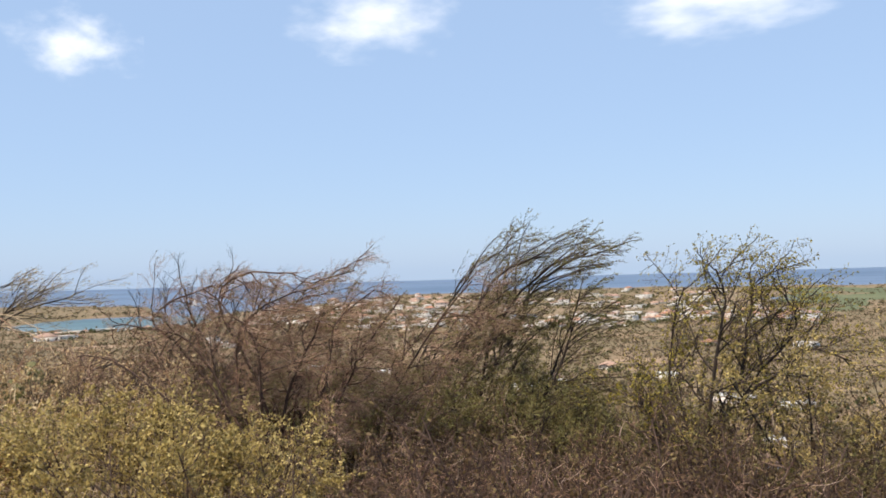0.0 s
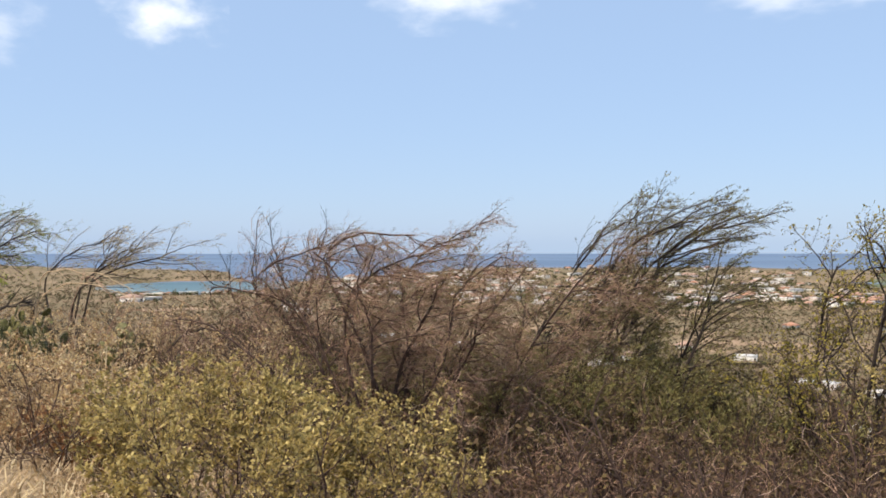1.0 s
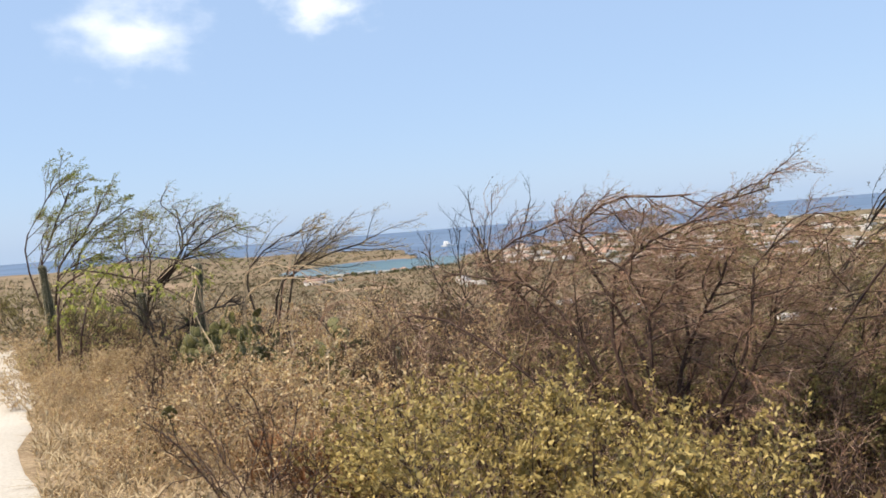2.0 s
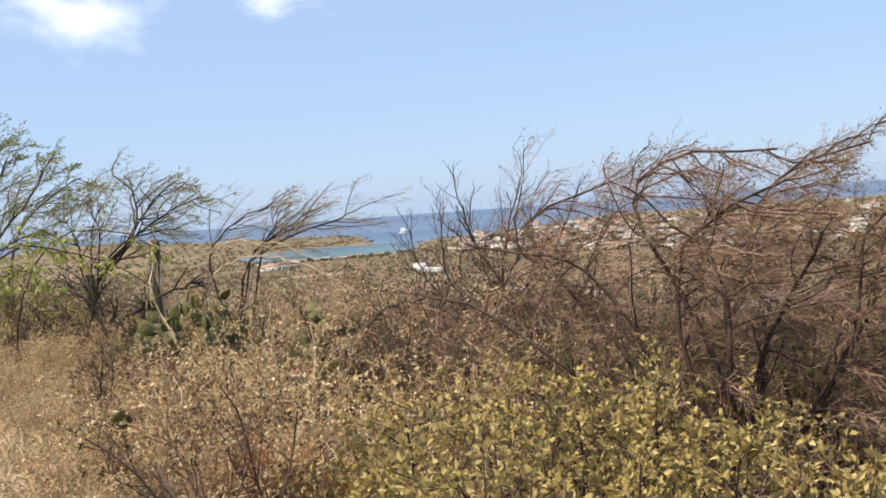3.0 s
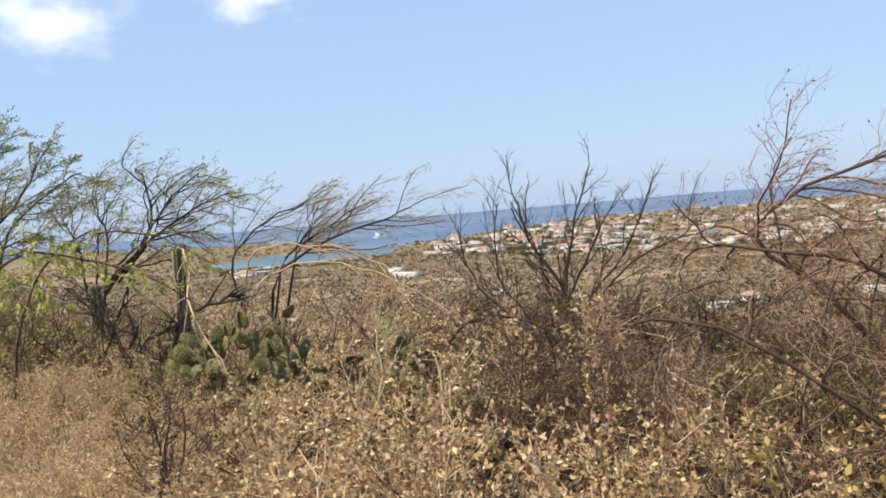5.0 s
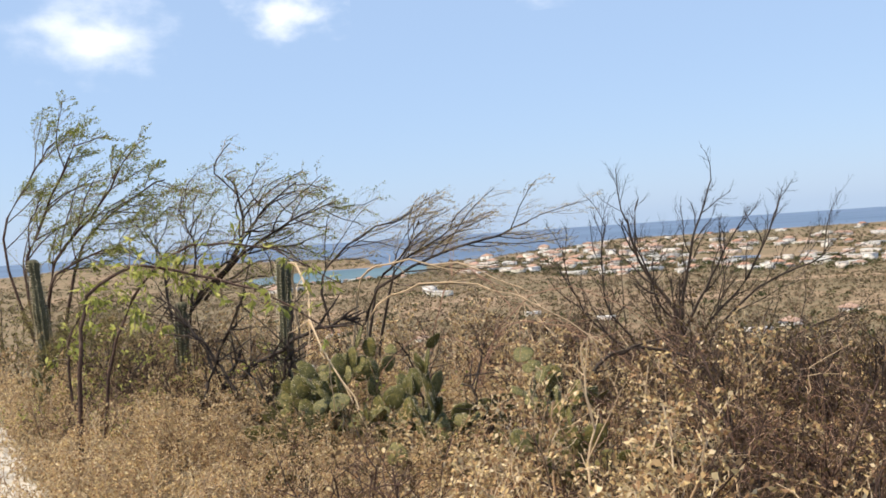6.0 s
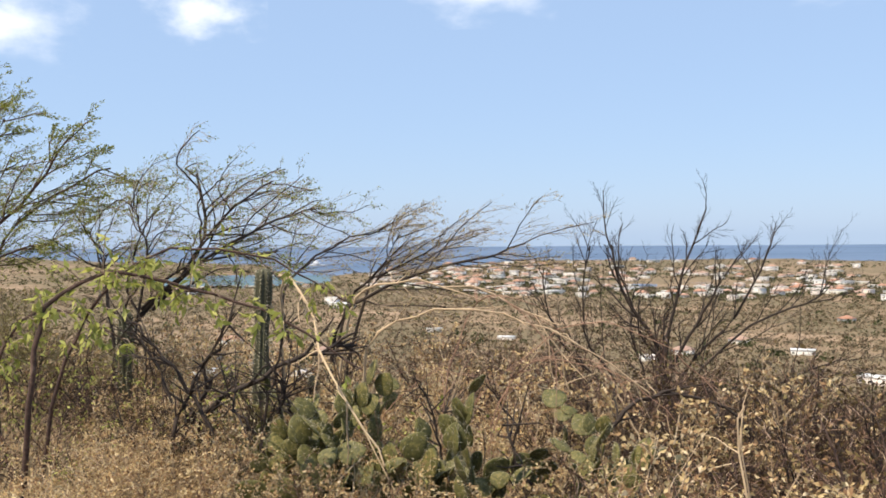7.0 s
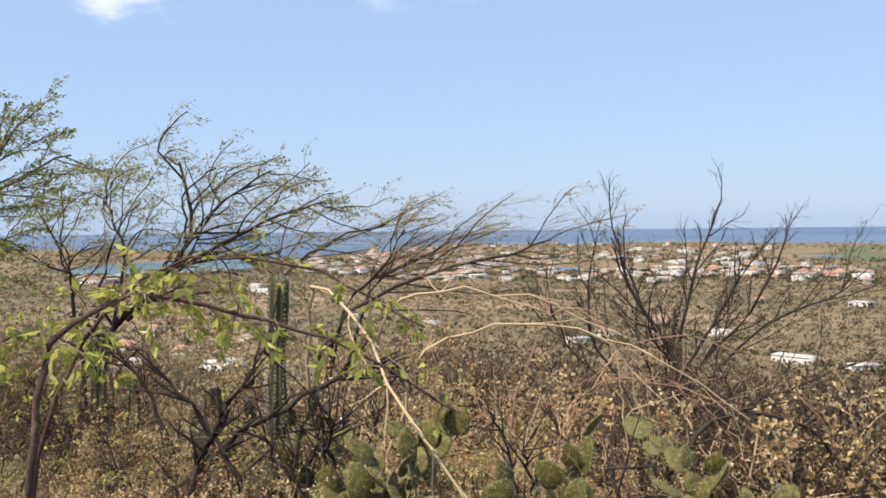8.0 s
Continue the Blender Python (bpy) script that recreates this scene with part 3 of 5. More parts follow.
plant("thorn_tree", -0.75, 8.9, plant_meshes(11, limbs_of(THORN[1:], R, 0.62), WINDY, BARK_BROWN, TWIG_RED, LEAF_MIXED, 16000, (0.022, 0.008), 2, 0.0), "wind-bent brown thorn tree with many bare fine twigs on the slope", "tree", sink=0.05, size=0.95)
Q = np.random.default_rng(77)
plant("thorn_tree", -0.55, 10.1, plant_meshes(27, limbs_of(THORN[1:3] + THORN[4:8], Q, 0.62), WINDY, BARK_BROWN, TWIG_RED, LEAF_MIXED, 16000, (0.026, 0.009), 2, 0.0), "brown thorn tree bent over behind another by the wind", "tree", sink=0.05, size=0.95)
plant("wind_bent_tree", 0.95, 11.8, plant_meshes(12, limbs_of(SWEPT, R), SWEEPING, BARK_DARK, TWIG_DARK, LEAF_MIXED, 30000, (0.034, 0.009), 2, 0.0), "dark-stemmed tree swept sideways by the wind", "tree", sink=0.05, size=0.98)
plant("thorn_bush", 4.1, 12.0, plant_meshes(13, limbs_of(RIGHT, R), THORNY, BARK_DARK, TWIG_DARK, LEAF_YELLOW, 11000, (0.04, 0.02)), "tangled thorn bush with sparse yellowing leaves", "bush", sink=0.05, size=0.95)
plant("thorn_bush", 5.9, 11.4, plant_meshes(14, fan(R, 8, 36, (0.0, 0), 3.0, 0.035, 0.3), spec_of(4, [8, 8, 7, 4], [10, 9, 6], [0.42, 0.5, 0.36], [0.5, 0.42, 0.5], [48, 52, 55], [0.12, 0.2, 0.24, 0.25], [0.03, 0.05, 0.07, 0.06], [0.02, 0.02, 0.02, 0.0], [0.12, 0.12, 0.1]), BARK_DARK, TWIG_GREY, LEAF_OLIVE, 20000, (0.045, 0.022)), "dense thorn bush with olive leaves and dark inside", "bush")
plant("acacia_tree", -9.9, 13.0, plant_meshes(15, limbs_of(ACACIA, R, 0.72), LAYERED, BARK_DARK, TWIG_GREY, LEAF_GREEN, 9000, (0.028, 0.011)), "thin-crowned acacia with fine green leaves and dark limbs", "tree", sink=0.05, size=0.88)
plant("acacia_tree", -12.0, 13.2, plant_meshes(16, limbs_of(FEATHER, R, 0.72), SWEEPING, BARK_BROWN, TWIG_GREY, LEAF_GREEN, 17000, (0.036, 0.012)), "taller feathery acacia with light green leaves", "tree", sink=0.05, size=0.88)
plant("wind_bent_tree", -8.5, 14.6, plant_meshes(17, limbs_of(STREAM, R, 0.72), SWEEPING, BARK_DARK, TWIG_GREY, LEAF_OLIVE, 4500, (0.026, 0.01)), "low tree streaming sideways with the wind, sparse leaves", "tree", sink=0.05, size=0.93)
plant("dead_bush", -4.95, 17.2, plant_meshes(18, limbs_of(DEAD + DEADB, R, 0.72), BARE, BARK_DARK, BARK_DARK), "bare dark dead bush with upright branches", "bush", sink=0.05, size=0.93)

# the leafy bush by the road and the shrubs behind it
BUSHY = spec_of(3, [6, 5, 3], [10, 9], [0.5, 0.45], [0.5, 0.55], [42, 50], [0.12, 0.18, 0.2], [0.01, 0.02, 0.03], [0.05, 0.03, 0.02], [0.2, 0.12])
leafy_kinds = [plant_meshes(31 + k, fan(R, 16, 58, (0, 0), 0.95, 0.012, 0.35), BUSHY, BARK_BROWN, TWIG_GREY, LEAF_OLIVE, 9000, (0.038, 0.02), 1) for k in range(2)]
for x, y, turn, size, k in ((-0.75, 5.75, 0, 0.92, 0), (-1.55, 6.6, 80, 0.95, 1), (0.15, 5.6, 200, 0.72, 1), (-0.35, 6.8, 140, 0.9, 0)):
    plant("leafy_bush", x, y, leafy_kinds[k], "rounded bush with yellow-green leaves beside the road", "bush", "leafy bushes by the road", turn, size)
dry_kinds = [plant_meshes(41 + k, fan(R, 12, 55, (0.05, 0), 0.72, 0.010, 0.22), SHRUB, TWIG_STRAW, TWIG_GREY if k % 2 else TWIG_STRAW, LEAF_DRY, 3900, (0.026, 0.017), 2) for k in range(4)]
twiggy_kinds = [plant_meshes(51 + k, fan(R, 12, 50, (0.05, 0), 0.85, 0.010, 0.22), SHRUB, BARK_BROWN, TWIG_DARK if k else TWIG_RED, LEAF_BROWN, 700, (0.03, 0.015), 1) for k in range(3)]
r = np.random.default_rng(21)
shaded = []  # places under the thorn bushes, where dark tangles stand in for deep shade
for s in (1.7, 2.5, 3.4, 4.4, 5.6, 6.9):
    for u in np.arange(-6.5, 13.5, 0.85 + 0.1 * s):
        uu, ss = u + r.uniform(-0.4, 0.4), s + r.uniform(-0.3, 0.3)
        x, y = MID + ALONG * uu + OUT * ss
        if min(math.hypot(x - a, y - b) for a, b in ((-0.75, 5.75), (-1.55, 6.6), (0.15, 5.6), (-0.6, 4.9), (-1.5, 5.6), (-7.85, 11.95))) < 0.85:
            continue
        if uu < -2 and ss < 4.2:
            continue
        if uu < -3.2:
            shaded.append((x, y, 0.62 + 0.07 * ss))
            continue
        big = r.uniform(0.9, 1.2) * (0.82 + 0.11 * ss)
        if -7.8 < x < -4.4 and 8.6 < y < 11.5:  # low among the prickly pears
            if y < 10.0:
                continue
            big *= 0.42
        elif -11.2 < x < -4.4 and 9.4 < y < 13.2:
            big *= 0.62
            if r.uniform() < 0.5:
                plant("twiggy_shrub", x, y, twiggy_kinds[1 + r.integers(2)], "low bare shrub of dark twigs", "shrub", "twiggy shrubs on the slope", r.uniform(0, 360), big)
                continue
        if r.uniform() < (0.12 if x > -0.4 else 0.4 if x > -5.2 and ss > 4 else 0.2 if 4.5 < uu < 6.8 and ss > 1.9 else 0.3 if uu < 3.2 else 0.85) and uu > 0:
            plant("dry_shrub", x, y, dry_kinds[r.integers(4)], "low dry shrub with tan and straw-coloured leaves", "shrub", "dry shrubs on the slope", r.uniform(0, 360), big)
        else:
            plant("twiggy_shrub", x, y, twiggy_kinds[0 if uu > 0 and r.uniform() < 0.6 else r.integers(3)], "low bare shrub of reddish-brown twigs", "shrub", "twiggy shrubs on the slope", r.uniform(0, 360), big)
# dark tangles further down the slope; their near-black colour also stands in for shade
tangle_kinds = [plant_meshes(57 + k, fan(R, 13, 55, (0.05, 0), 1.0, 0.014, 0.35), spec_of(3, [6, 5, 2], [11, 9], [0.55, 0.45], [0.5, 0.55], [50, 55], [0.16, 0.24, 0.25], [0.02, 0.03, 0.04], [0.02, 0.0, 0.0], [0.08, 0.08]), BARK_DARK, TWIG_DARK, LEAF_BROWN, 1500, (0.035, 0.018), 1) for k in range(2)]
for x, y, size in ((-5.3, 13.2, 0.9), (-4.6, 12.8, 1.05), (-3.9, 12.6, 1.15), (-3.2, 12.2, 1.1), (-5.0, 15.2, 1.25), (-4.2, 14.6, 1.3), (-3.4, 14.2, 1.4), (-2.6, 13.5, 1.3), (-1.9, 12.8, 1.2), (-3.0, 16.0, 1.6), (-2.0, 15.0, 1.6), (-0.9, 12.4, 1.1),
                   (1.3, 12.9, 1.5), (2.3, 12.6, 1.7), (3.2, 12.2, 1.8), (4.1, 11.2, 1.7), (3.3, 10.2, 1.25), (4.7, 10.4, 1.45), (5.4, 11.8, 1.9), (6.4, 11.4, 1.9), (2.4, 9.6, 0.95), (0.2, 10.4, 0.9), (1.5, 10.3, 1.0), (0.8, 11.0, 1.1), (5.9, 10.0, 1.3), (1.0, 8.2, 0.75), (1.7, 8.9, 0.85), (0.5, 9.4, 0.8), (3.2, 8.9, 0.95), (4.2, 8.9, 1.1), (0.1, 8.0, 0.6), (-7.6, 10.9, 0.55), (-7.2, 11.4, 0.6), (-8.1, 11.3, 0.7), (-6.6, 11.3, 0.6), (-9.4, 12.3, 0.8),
                   # the large ones at x > 4 are added to darken a shaded corner
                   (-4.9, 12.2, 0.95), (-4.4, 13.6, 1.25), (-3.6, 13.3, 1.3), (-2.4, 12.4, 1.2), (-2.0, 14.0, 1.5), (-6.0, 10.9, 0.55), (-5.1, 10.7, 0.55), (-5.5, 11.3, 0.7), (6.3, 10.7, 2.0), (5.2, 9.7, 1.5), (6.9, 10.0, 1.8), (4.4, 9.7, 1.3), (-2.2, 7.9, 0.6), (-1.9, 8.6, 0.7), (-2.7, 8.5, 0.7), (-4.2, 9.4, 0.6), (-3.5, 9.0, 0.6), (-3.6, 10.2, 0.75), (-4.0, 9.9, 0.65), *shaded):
    plant("thorn_tangle", x, y, tangle_kinds[int(7 * x) % 2], "dense tangle of thorny twigs, coloured dark to deepen the shade", "bush", "thorn tangles on the slope", 47 * x + 31 * y, size)
r = np.random.default_rng(66)
for k in range(26):
    x, y = -8.5 + 0.42 * k + r.uniform(-0.4, 0.4), 19.0 - 0.25 * k + r.uniform(-1.6, 1.6)
    plant("twiggy_shrub", x, y, twiggy_kinds[r.integers(3)], "tall bare shrub of reddish-brown twigs further down the slope", "shrub", "twiggy shrubs on the slope", r.uniform(0, 360), r.uniform(1.5, 2.2))
for x, y, size in ((0.9, 9.4, 0.35), (1.35, 9.2, 0.3), (1.9, 9.5, 0.32)):
    plant("pale_shrub", x, y, dry_kinds[1], "small pale dry shrub at the foot of a tree", "shrub", "pale shrubs under the trees", 40 * x, size)
for x, y, size in ((-8.5, 11.4, 0.6), (-8.9, 11.9, 0.6), (-6.6, 11.7, 0.7), (-5.8, 12.2, 0.75), (-5.0, 11.6, 0.7), (-7.1, 12.5, 0.8), (-4.4, 11.0, 0.8), (-10.6, 11.6, 0.75), (-6.3, 12.9, 0.9)):
    plant("dry_shrub", x, y, dry_kinds[int(9 * y) % 4], "tall dry shrub with straw-coloured leaves beside the cacti", "shrub", "dry shrubs on the slope", 53 * x, size * 1.1)
for k in range(14):
    uu, ss = 3.5 + 0.22 * k + r.uniform(-0.2, 0.2), r.uniform(0.75, 1.7)
    x, y = MID + ALONG * uu + OUT * ss
    plant("dry_shrub", x, y, dry_kinds[k % 4], "knee-high dry shrub with straw-coloured leaves at the road edge", "shrub", "dry shrubs on the slope", 77 * k, r.uniform(0.42, 0.62))
for k in range(9):
    x, y = -7.4 + 0.4 * k + r.uniform(-0.15, 0.15), 10.25 + r.uniform(-0.3, 0.35)
    plant("dry_shrub", x, y, dry_kinds[k % 4], "dry shrub with tan leaves grown through cactus pads", "shrub", "dry shrubs on the slope", 91 * k, r.uniform(0.6, 0.85))
for k in range(16):
    uu, ss = 6.3 + 0.24 * k + r.uniform(-0.15, 0.15), r.uniform(0.55, 1.7)
    x, y = MID + ALONG * uu + OUT * ss
    if k % 3:
        plant("dry_shrub", x, y, dry_kinds[k % 4], "small dry shrub with straw-coloured leaves at the road edge", "shrub", "dry shrubs on the slope", 67 * k, r.uniform(0.45, 0.65))
    else:
        plant("twiggy_shrub", x, y, twiggy_kinds[0], "low tangled shrub of brown twigs at the road edge", "shrub", "twiggy shrubs on the slope", 67 * k, r.uniform(0.45, 0.65))
for x, y, size in ((-8.3, 9.3, 0.45), (-7.4, 8.6, 0.5), (-9.2, 10.2, 0.6), (-6.4, 8.1, 0.4), (-8.9, 9.3, 0.35), (-5.6, 7.9, 0.4), (-9.8, 10.9, 0.6)):
    plant("dry_shrub", x, y, dry_kinds[int(7 * y) % 4], "small dry shrub with straw-coloured leaves at the road edge", "shrub", "dry shrubs on the slope", 31 * x, size)
for x, y, size in ((-7.0, 9.9, 0.5), (-6.4, 9.7, 0.48), (-5.8, 9.6, 0.5), (-5.1, 9.7, 0.52), (-7.6, 10.2, 0.5), (-4.5, 10.8, 0.85)):
    plant("dry_shrub", x, y, dry_kinds[int(11 * x) % 4], "small dry shrub with tan leaves among cactus pads", "shrub", "dry shrubs on the slope", 71 * x, size)
for x, y, size in ((-7.5, 11.6, 0.95), (-7.1, 11.9, 1.0), (-6.6, 12.1, 0.95), (-6.1, 11.7, 0.9), (-7.3, 11.0, 0.85), (-5.6, 11.9, 0.9)):
    plant("dry_shrub", x, y, dry_kinds[int(13 * y) % 4], "dry shrub with pale yellow leaves beside a column cactus", "shrub", "dry shrubs on the slope", 83 * x, size)
# thin shrubs with yellow-green leaves round the column cacti
young_kinds = [plant_meshes(71 + k, fan(R, 9, 45, (0.05, 0), 0.95, 0.010, 0.2), SHRUB, BARK_DARK, TWIG_RED, LEAF_LIME, 230, (0.06, 0.026), 1) for k in range(2)]
for x, y, size in ((-8.9, 11.6, 0.7), (-8.2, 10.4, 0.5), (-9.3, 11.3, 0.8), (-7.5, 11.3, 0.8), (-6.9, 11.5, 0.9), (-7.9, 11.2, 0.75), (-9.9, 11.8, 0.9), (-6.2, 11.4, 0.95), (-8.6, 12.4, 0.9), (-5.5, 10.9, 0.7), (-9.0, 10.3, 0.6)):
    plant("young_shrub", x, y, young_kinds[int(10 * y) % 2], "thin dark-twigged shrub with fresh yellow-green leaves", "shrub", "young shrubs by the cacti", 61 * x, size * 0.8)
# a small bare bush below the dead one
plant("dead_bush", -2.75, 13.4, plant_meshes(19, fan(R, 6, 40, (0.15, 0), 1.2, 0.024, 0.08), spec_of(4, [8, 7, 6, 3], [6, 5, 4], [0.5, 0.5, 0.45], [0.5, 0.5, 0.6], [40, 40, 40], [0.10, 0.13, 0.14, 0.15], [0.0, 0.01, 0.02, 0.02], [0.02, 0.03, 0.04, 0.03], [0.2, 0.2, 0.2]), BARK_DARK, BARK_DARK), "small bare dark bush with forking branches", "bush")
for k, (x, y, size) in enumerate(((-4.1, 14.4, 0.95), (-3.3, 15.4, 1.05), (-2.9, 14.3, 0.9), (-4.9, 13.9, 0.75))):
    plant("dead_bush", x, y, plant_meshes(141 + k, fan(R, 7, 58, (0.1, 0), 1.45, 0.022, 0.12), THORNY, BARK_DARK, TWIG_DARK), "spreading bare thorn bush of dark reddish twigs", "bush", "bare thorn bushes on the slope", 60 * k, size)
green_kind = plant_meshes(61, fan(R, 11, 42, (0.15, 0), 1.15, 0.012, 0.2), spec_of(3, [6, 6, 3], [11, 9], [0.5, 0.5], [0.5, 0.5], [40, 40], [0.10, 0.12, 0.13], [0.02, 0.06, 0.1], [0.04, 0.02, 0.0], [0.12, 0.1]), BARK_DARK, TWIG_DARK, LEAF_MIXED, 11000, (0.036, 0.009), 1)
for x, y, size in ((1.9, 11.4, 1.3), (2.9, 11.2, 1.4), (-1.7, 10.6, 1.0), (-11.2, 12.2, 0.9), (-10.4, 12.4, 0.7), (5.0, 10.2, 1.2), (0.2, 9.9, 1.2), (1.1, 10.2, 1.3), (0.4, 11.0, 1.3), (2.2, 10.2, 1.2), (3.3, 12.4, 1.6), (-0.9, 10.0, 1.05), (1.5, 12.4, 1.6)):
    plant("understorey_bush", x, y, green_kind, "feathery olive-brown bush with dark stems under the trees", "bush", "bushes under the trees", 70 * x, size)


# ---- cacti ----
def column_mesh(name, tall, radius, seed):
    """A ribbed column with a domed top."""
    q = np.random.default_rng(seed)
    ribs, rings, n = 9, 26, 54
    a = np.linspace(0, 2 * np.pi, n + 1)[:-1]
    V = []
    bx, by = q.normal(0, 0.02, 2)
    for i in range(rings + 6):
        if i < rings:
            z, f = tall * i / rings, 0.86 + 0.14 * math.sin(i * 0.55 + seed)
        else:
            g = (i - rings) / 5.0
            z, f = tall + radius * 0.9 * math.sin(g * math.pi / 2), 0.95 * math.cos(g * math.pi / 2 * 0.97)
        rr = radius * f * (1 + 0.16 * np.cos(ribs * a))
        V.append(np.stack([rr * np.cos(a) + bx * z * z, rr * np.sin(a) + by * z * z, np.full(n, z)], -1))
    V = np.concatenate(V)
    i = np.arange((rings + 6) * n).reshape(-1, n)
    F = np.stack([i[:-1], np.roll(i, -1, 1)[:-1], np.roll(i, -1, 1)[1:], i[1:]], -1).reshape(-1, 4)
    pts = []
    for k in range(ribs):
        for z in np.arange(0.03, tall + radius * 0.5, 0.028):
            f = 1.16 * radius * (1.0 if z < tall else 0.75)
            e = 2 * math.pi * k / ribs
            base = np.array((f * math.cos(e) + bx * z * z, f * math.sin(e) + by * z * z, z))
            for _ in range(3):
                d = np.array((math.cos(e), math.sin(e), 0.3)) + q.normal(0, 0.6, 3)
                pts.append((np.array([base, base + d / np.linalg.norm(d) * q.uniform(0.015, 0.03)]), np.array([0.0018, 0.0006])))
    return mesh_of(name, V, F, CACTUS, True), mesh_of("spines", *tubes(pts, 3), SPINE)


def column_cactus(x, y, top, radius, seed, extra=()):
    g = h_at(x, y)
    ob = thing("column_cactus", x, y, g - 0.05, "grey-green ribbed column cactus with pale spines", "cactus", "column cacti among the scrub")
    for dx, dy, t in ((0, 0, top), *extra):
        col, sp = column_mesh("column", t - g - radius * 0.9, radius, seed)
        c = part("column", col, ob)
        c.location = (dx, dy, 0)
        tagged(part("spine_cover", sp, c, "pale thin spines along the ribs"), kind="stuff")
        seed += 1
    return ob


column_cactus(-7.86, 11.95, 1.19, 0.062, 1, ((0.12, 0.05, 0.05),))
column_cactus(-9.68, 12.8, 0.76, 0.066, 3)
column_cactus(-10.85, 12.05, 1.32, 0.06, 5, ((-0.15, 0.1, 0.7),))
column_cactus(-9.05, 13.6, 0.12, 0.05, 8, ((0.25, 0.1, 0.0), (0.5, -0.1, -0.08)))
column_cactus(-8.3, 13.9, 0.05, 0.05, 12, ((0.3, 0.0, -0.1),))
column_cactus(-4.7, 11.9, -0.05, 0.05, 16)


def pad_mesh(seed):
    """One flat egg-shaped cactus pad, 1 long, with spines on it."""
    q = np.random.default_rng(seed)
    V = []
    nu, nv = 12, 20
    for i in range(nu + 1):
        f = i / nu
        w = 0.40 * math.sin(math.pi * min(f ** 0.75, 1.0)) ** 0.62 + 0.035 * (1 - f)
        th = 0.075 * math.sin(math.pi * min(0.06 + f * 0.93, 1.0)) ** 0.6
        a = np.linspace(0, 2 * np.pi, nv + 1)[:-1]
        V.append(np.stack([w * np.cos(a), th * np.sin(a) + 0.03 * math.sin(f * 3 + seed), np.full(nv, f)], -1))
    V = np.concatenate(V)
    i = np.arange((nu + 1) * nv).reshape(-1, nv)
    F = np.stack([i[:-1], np.roll(i, -1, 1)[:-1], np.roll(i, -1, 1)[1:], i[1:]], -1).reshape(-1, 4)
    pts = []
    for _ in range(70):
        k = V[q.integers(nv, len(V) - nv)]
        d = np.array((k[0] * 1.2, np.sign(k[1]) * 0.4, (k[2] - 0.5) * 0.8)) + q.normal(0, 0.3, 3)
        pts.append((np.array([k, k + d / np.linalg.norm(d) * q.uniform(0.06, 0.15)]), np.array([0.006, 0.002])))
    return mesh_of("pad", V, F, PAD, True), mesh_of("spines", *tubes(pts, 3), SPINE)


pad_kinds = [pad_mesh(k) for k in range(3)]


def prickly_pear(x, y, count, seed, reach, tallest=1.05, label="prickly pear cactus of flat grey-green pads with yellowish mottling"):
    q = np.random.default_rng(seed)
    ob = thing("prickly_pear", x, y, h_at(x, y) - 0.03, label, "cactus", "prickly pears among the scrub")
    live = []
    for k in range(count):
        size = q.uniform(0.12, 0.2)
        if k < max(3, count // 5):
            foot = Vector((q.normal(0, reach), q.normal(0, reach * 0.6), 0))
            m = Matrix.Translation(foot) @ Euler((q.normal(0, 0.35), q.normal(0, 0.35), q.uniform(0, 6.28))).to_matrix().to_4x4()
        else:
            pm, ps, used = live[int(q.integers(0, len(live)))] if len(live) < 12 else live[int(q.integers(len(live) // 3, len(live)))]
            e = q.uniform(-1.1, 1.1)
            top = pm @ Vector((0.36 * math.sin(e) * ps, 0, ps * (0.62 + 0.36 * math.cos(e))))
            turn = pm.to_3x3().to_4x4() @ Euler((q.normal(0, 0.25), e * 0.6, q.normal(0, 0.6))).to_matrix().to_4x4()
            m = Matrix.Translation(top) @ turn
            if top.z > tallest or top.z < 0.02:
                continue
        live.append((m, size, 0))
        col, sp = pad_kinds[q.integers(3)]
        p = part("pad", col, ob)
        p.matrix_local = m @ Matrix.Diagonal((size, size, size, 1))
        tagged(part("spine_cover", sp, p), kind="stuff")
    return ob


prickly_pear(-6.85, 10.5, 76, 1, 0.34)
prickly_pear(-6.2, 10.6, 74, 2, 0.32)
prickly_pear(-5.35, 10.5, 66, 3, 0.34)
prickly_pear(-7.25, 10.9, 60, 4, 0.3)
prickly_pear(-4.3, 7.05, 9, 5, 0.12, 0.5, "small bright yellow-green prickly pear in dry grass")
prickly_pear(-10.3, 11.4, 14, 6, 0.2)
prickly_pear(-4.6, 10.1, 40, 7, 0.28)
prickly_pear(-6.05, 10.95, 90, 21, 0.2, 1.2)
prickly_pear(-6.85, 11.0, 90, 22, 0.26, 1.25)
prickly_pear(-5.3, 11.0, 70, 23, 0.3, 0.95)
prickly_pear(-7.35, 11.35, 60, 24, 0.22, 1.3)
prickly_pear(-6.5, 10.2, 26, 8, 0.3)
prickly_pear(-5.8, 10.2, 24, 9, 0.3)


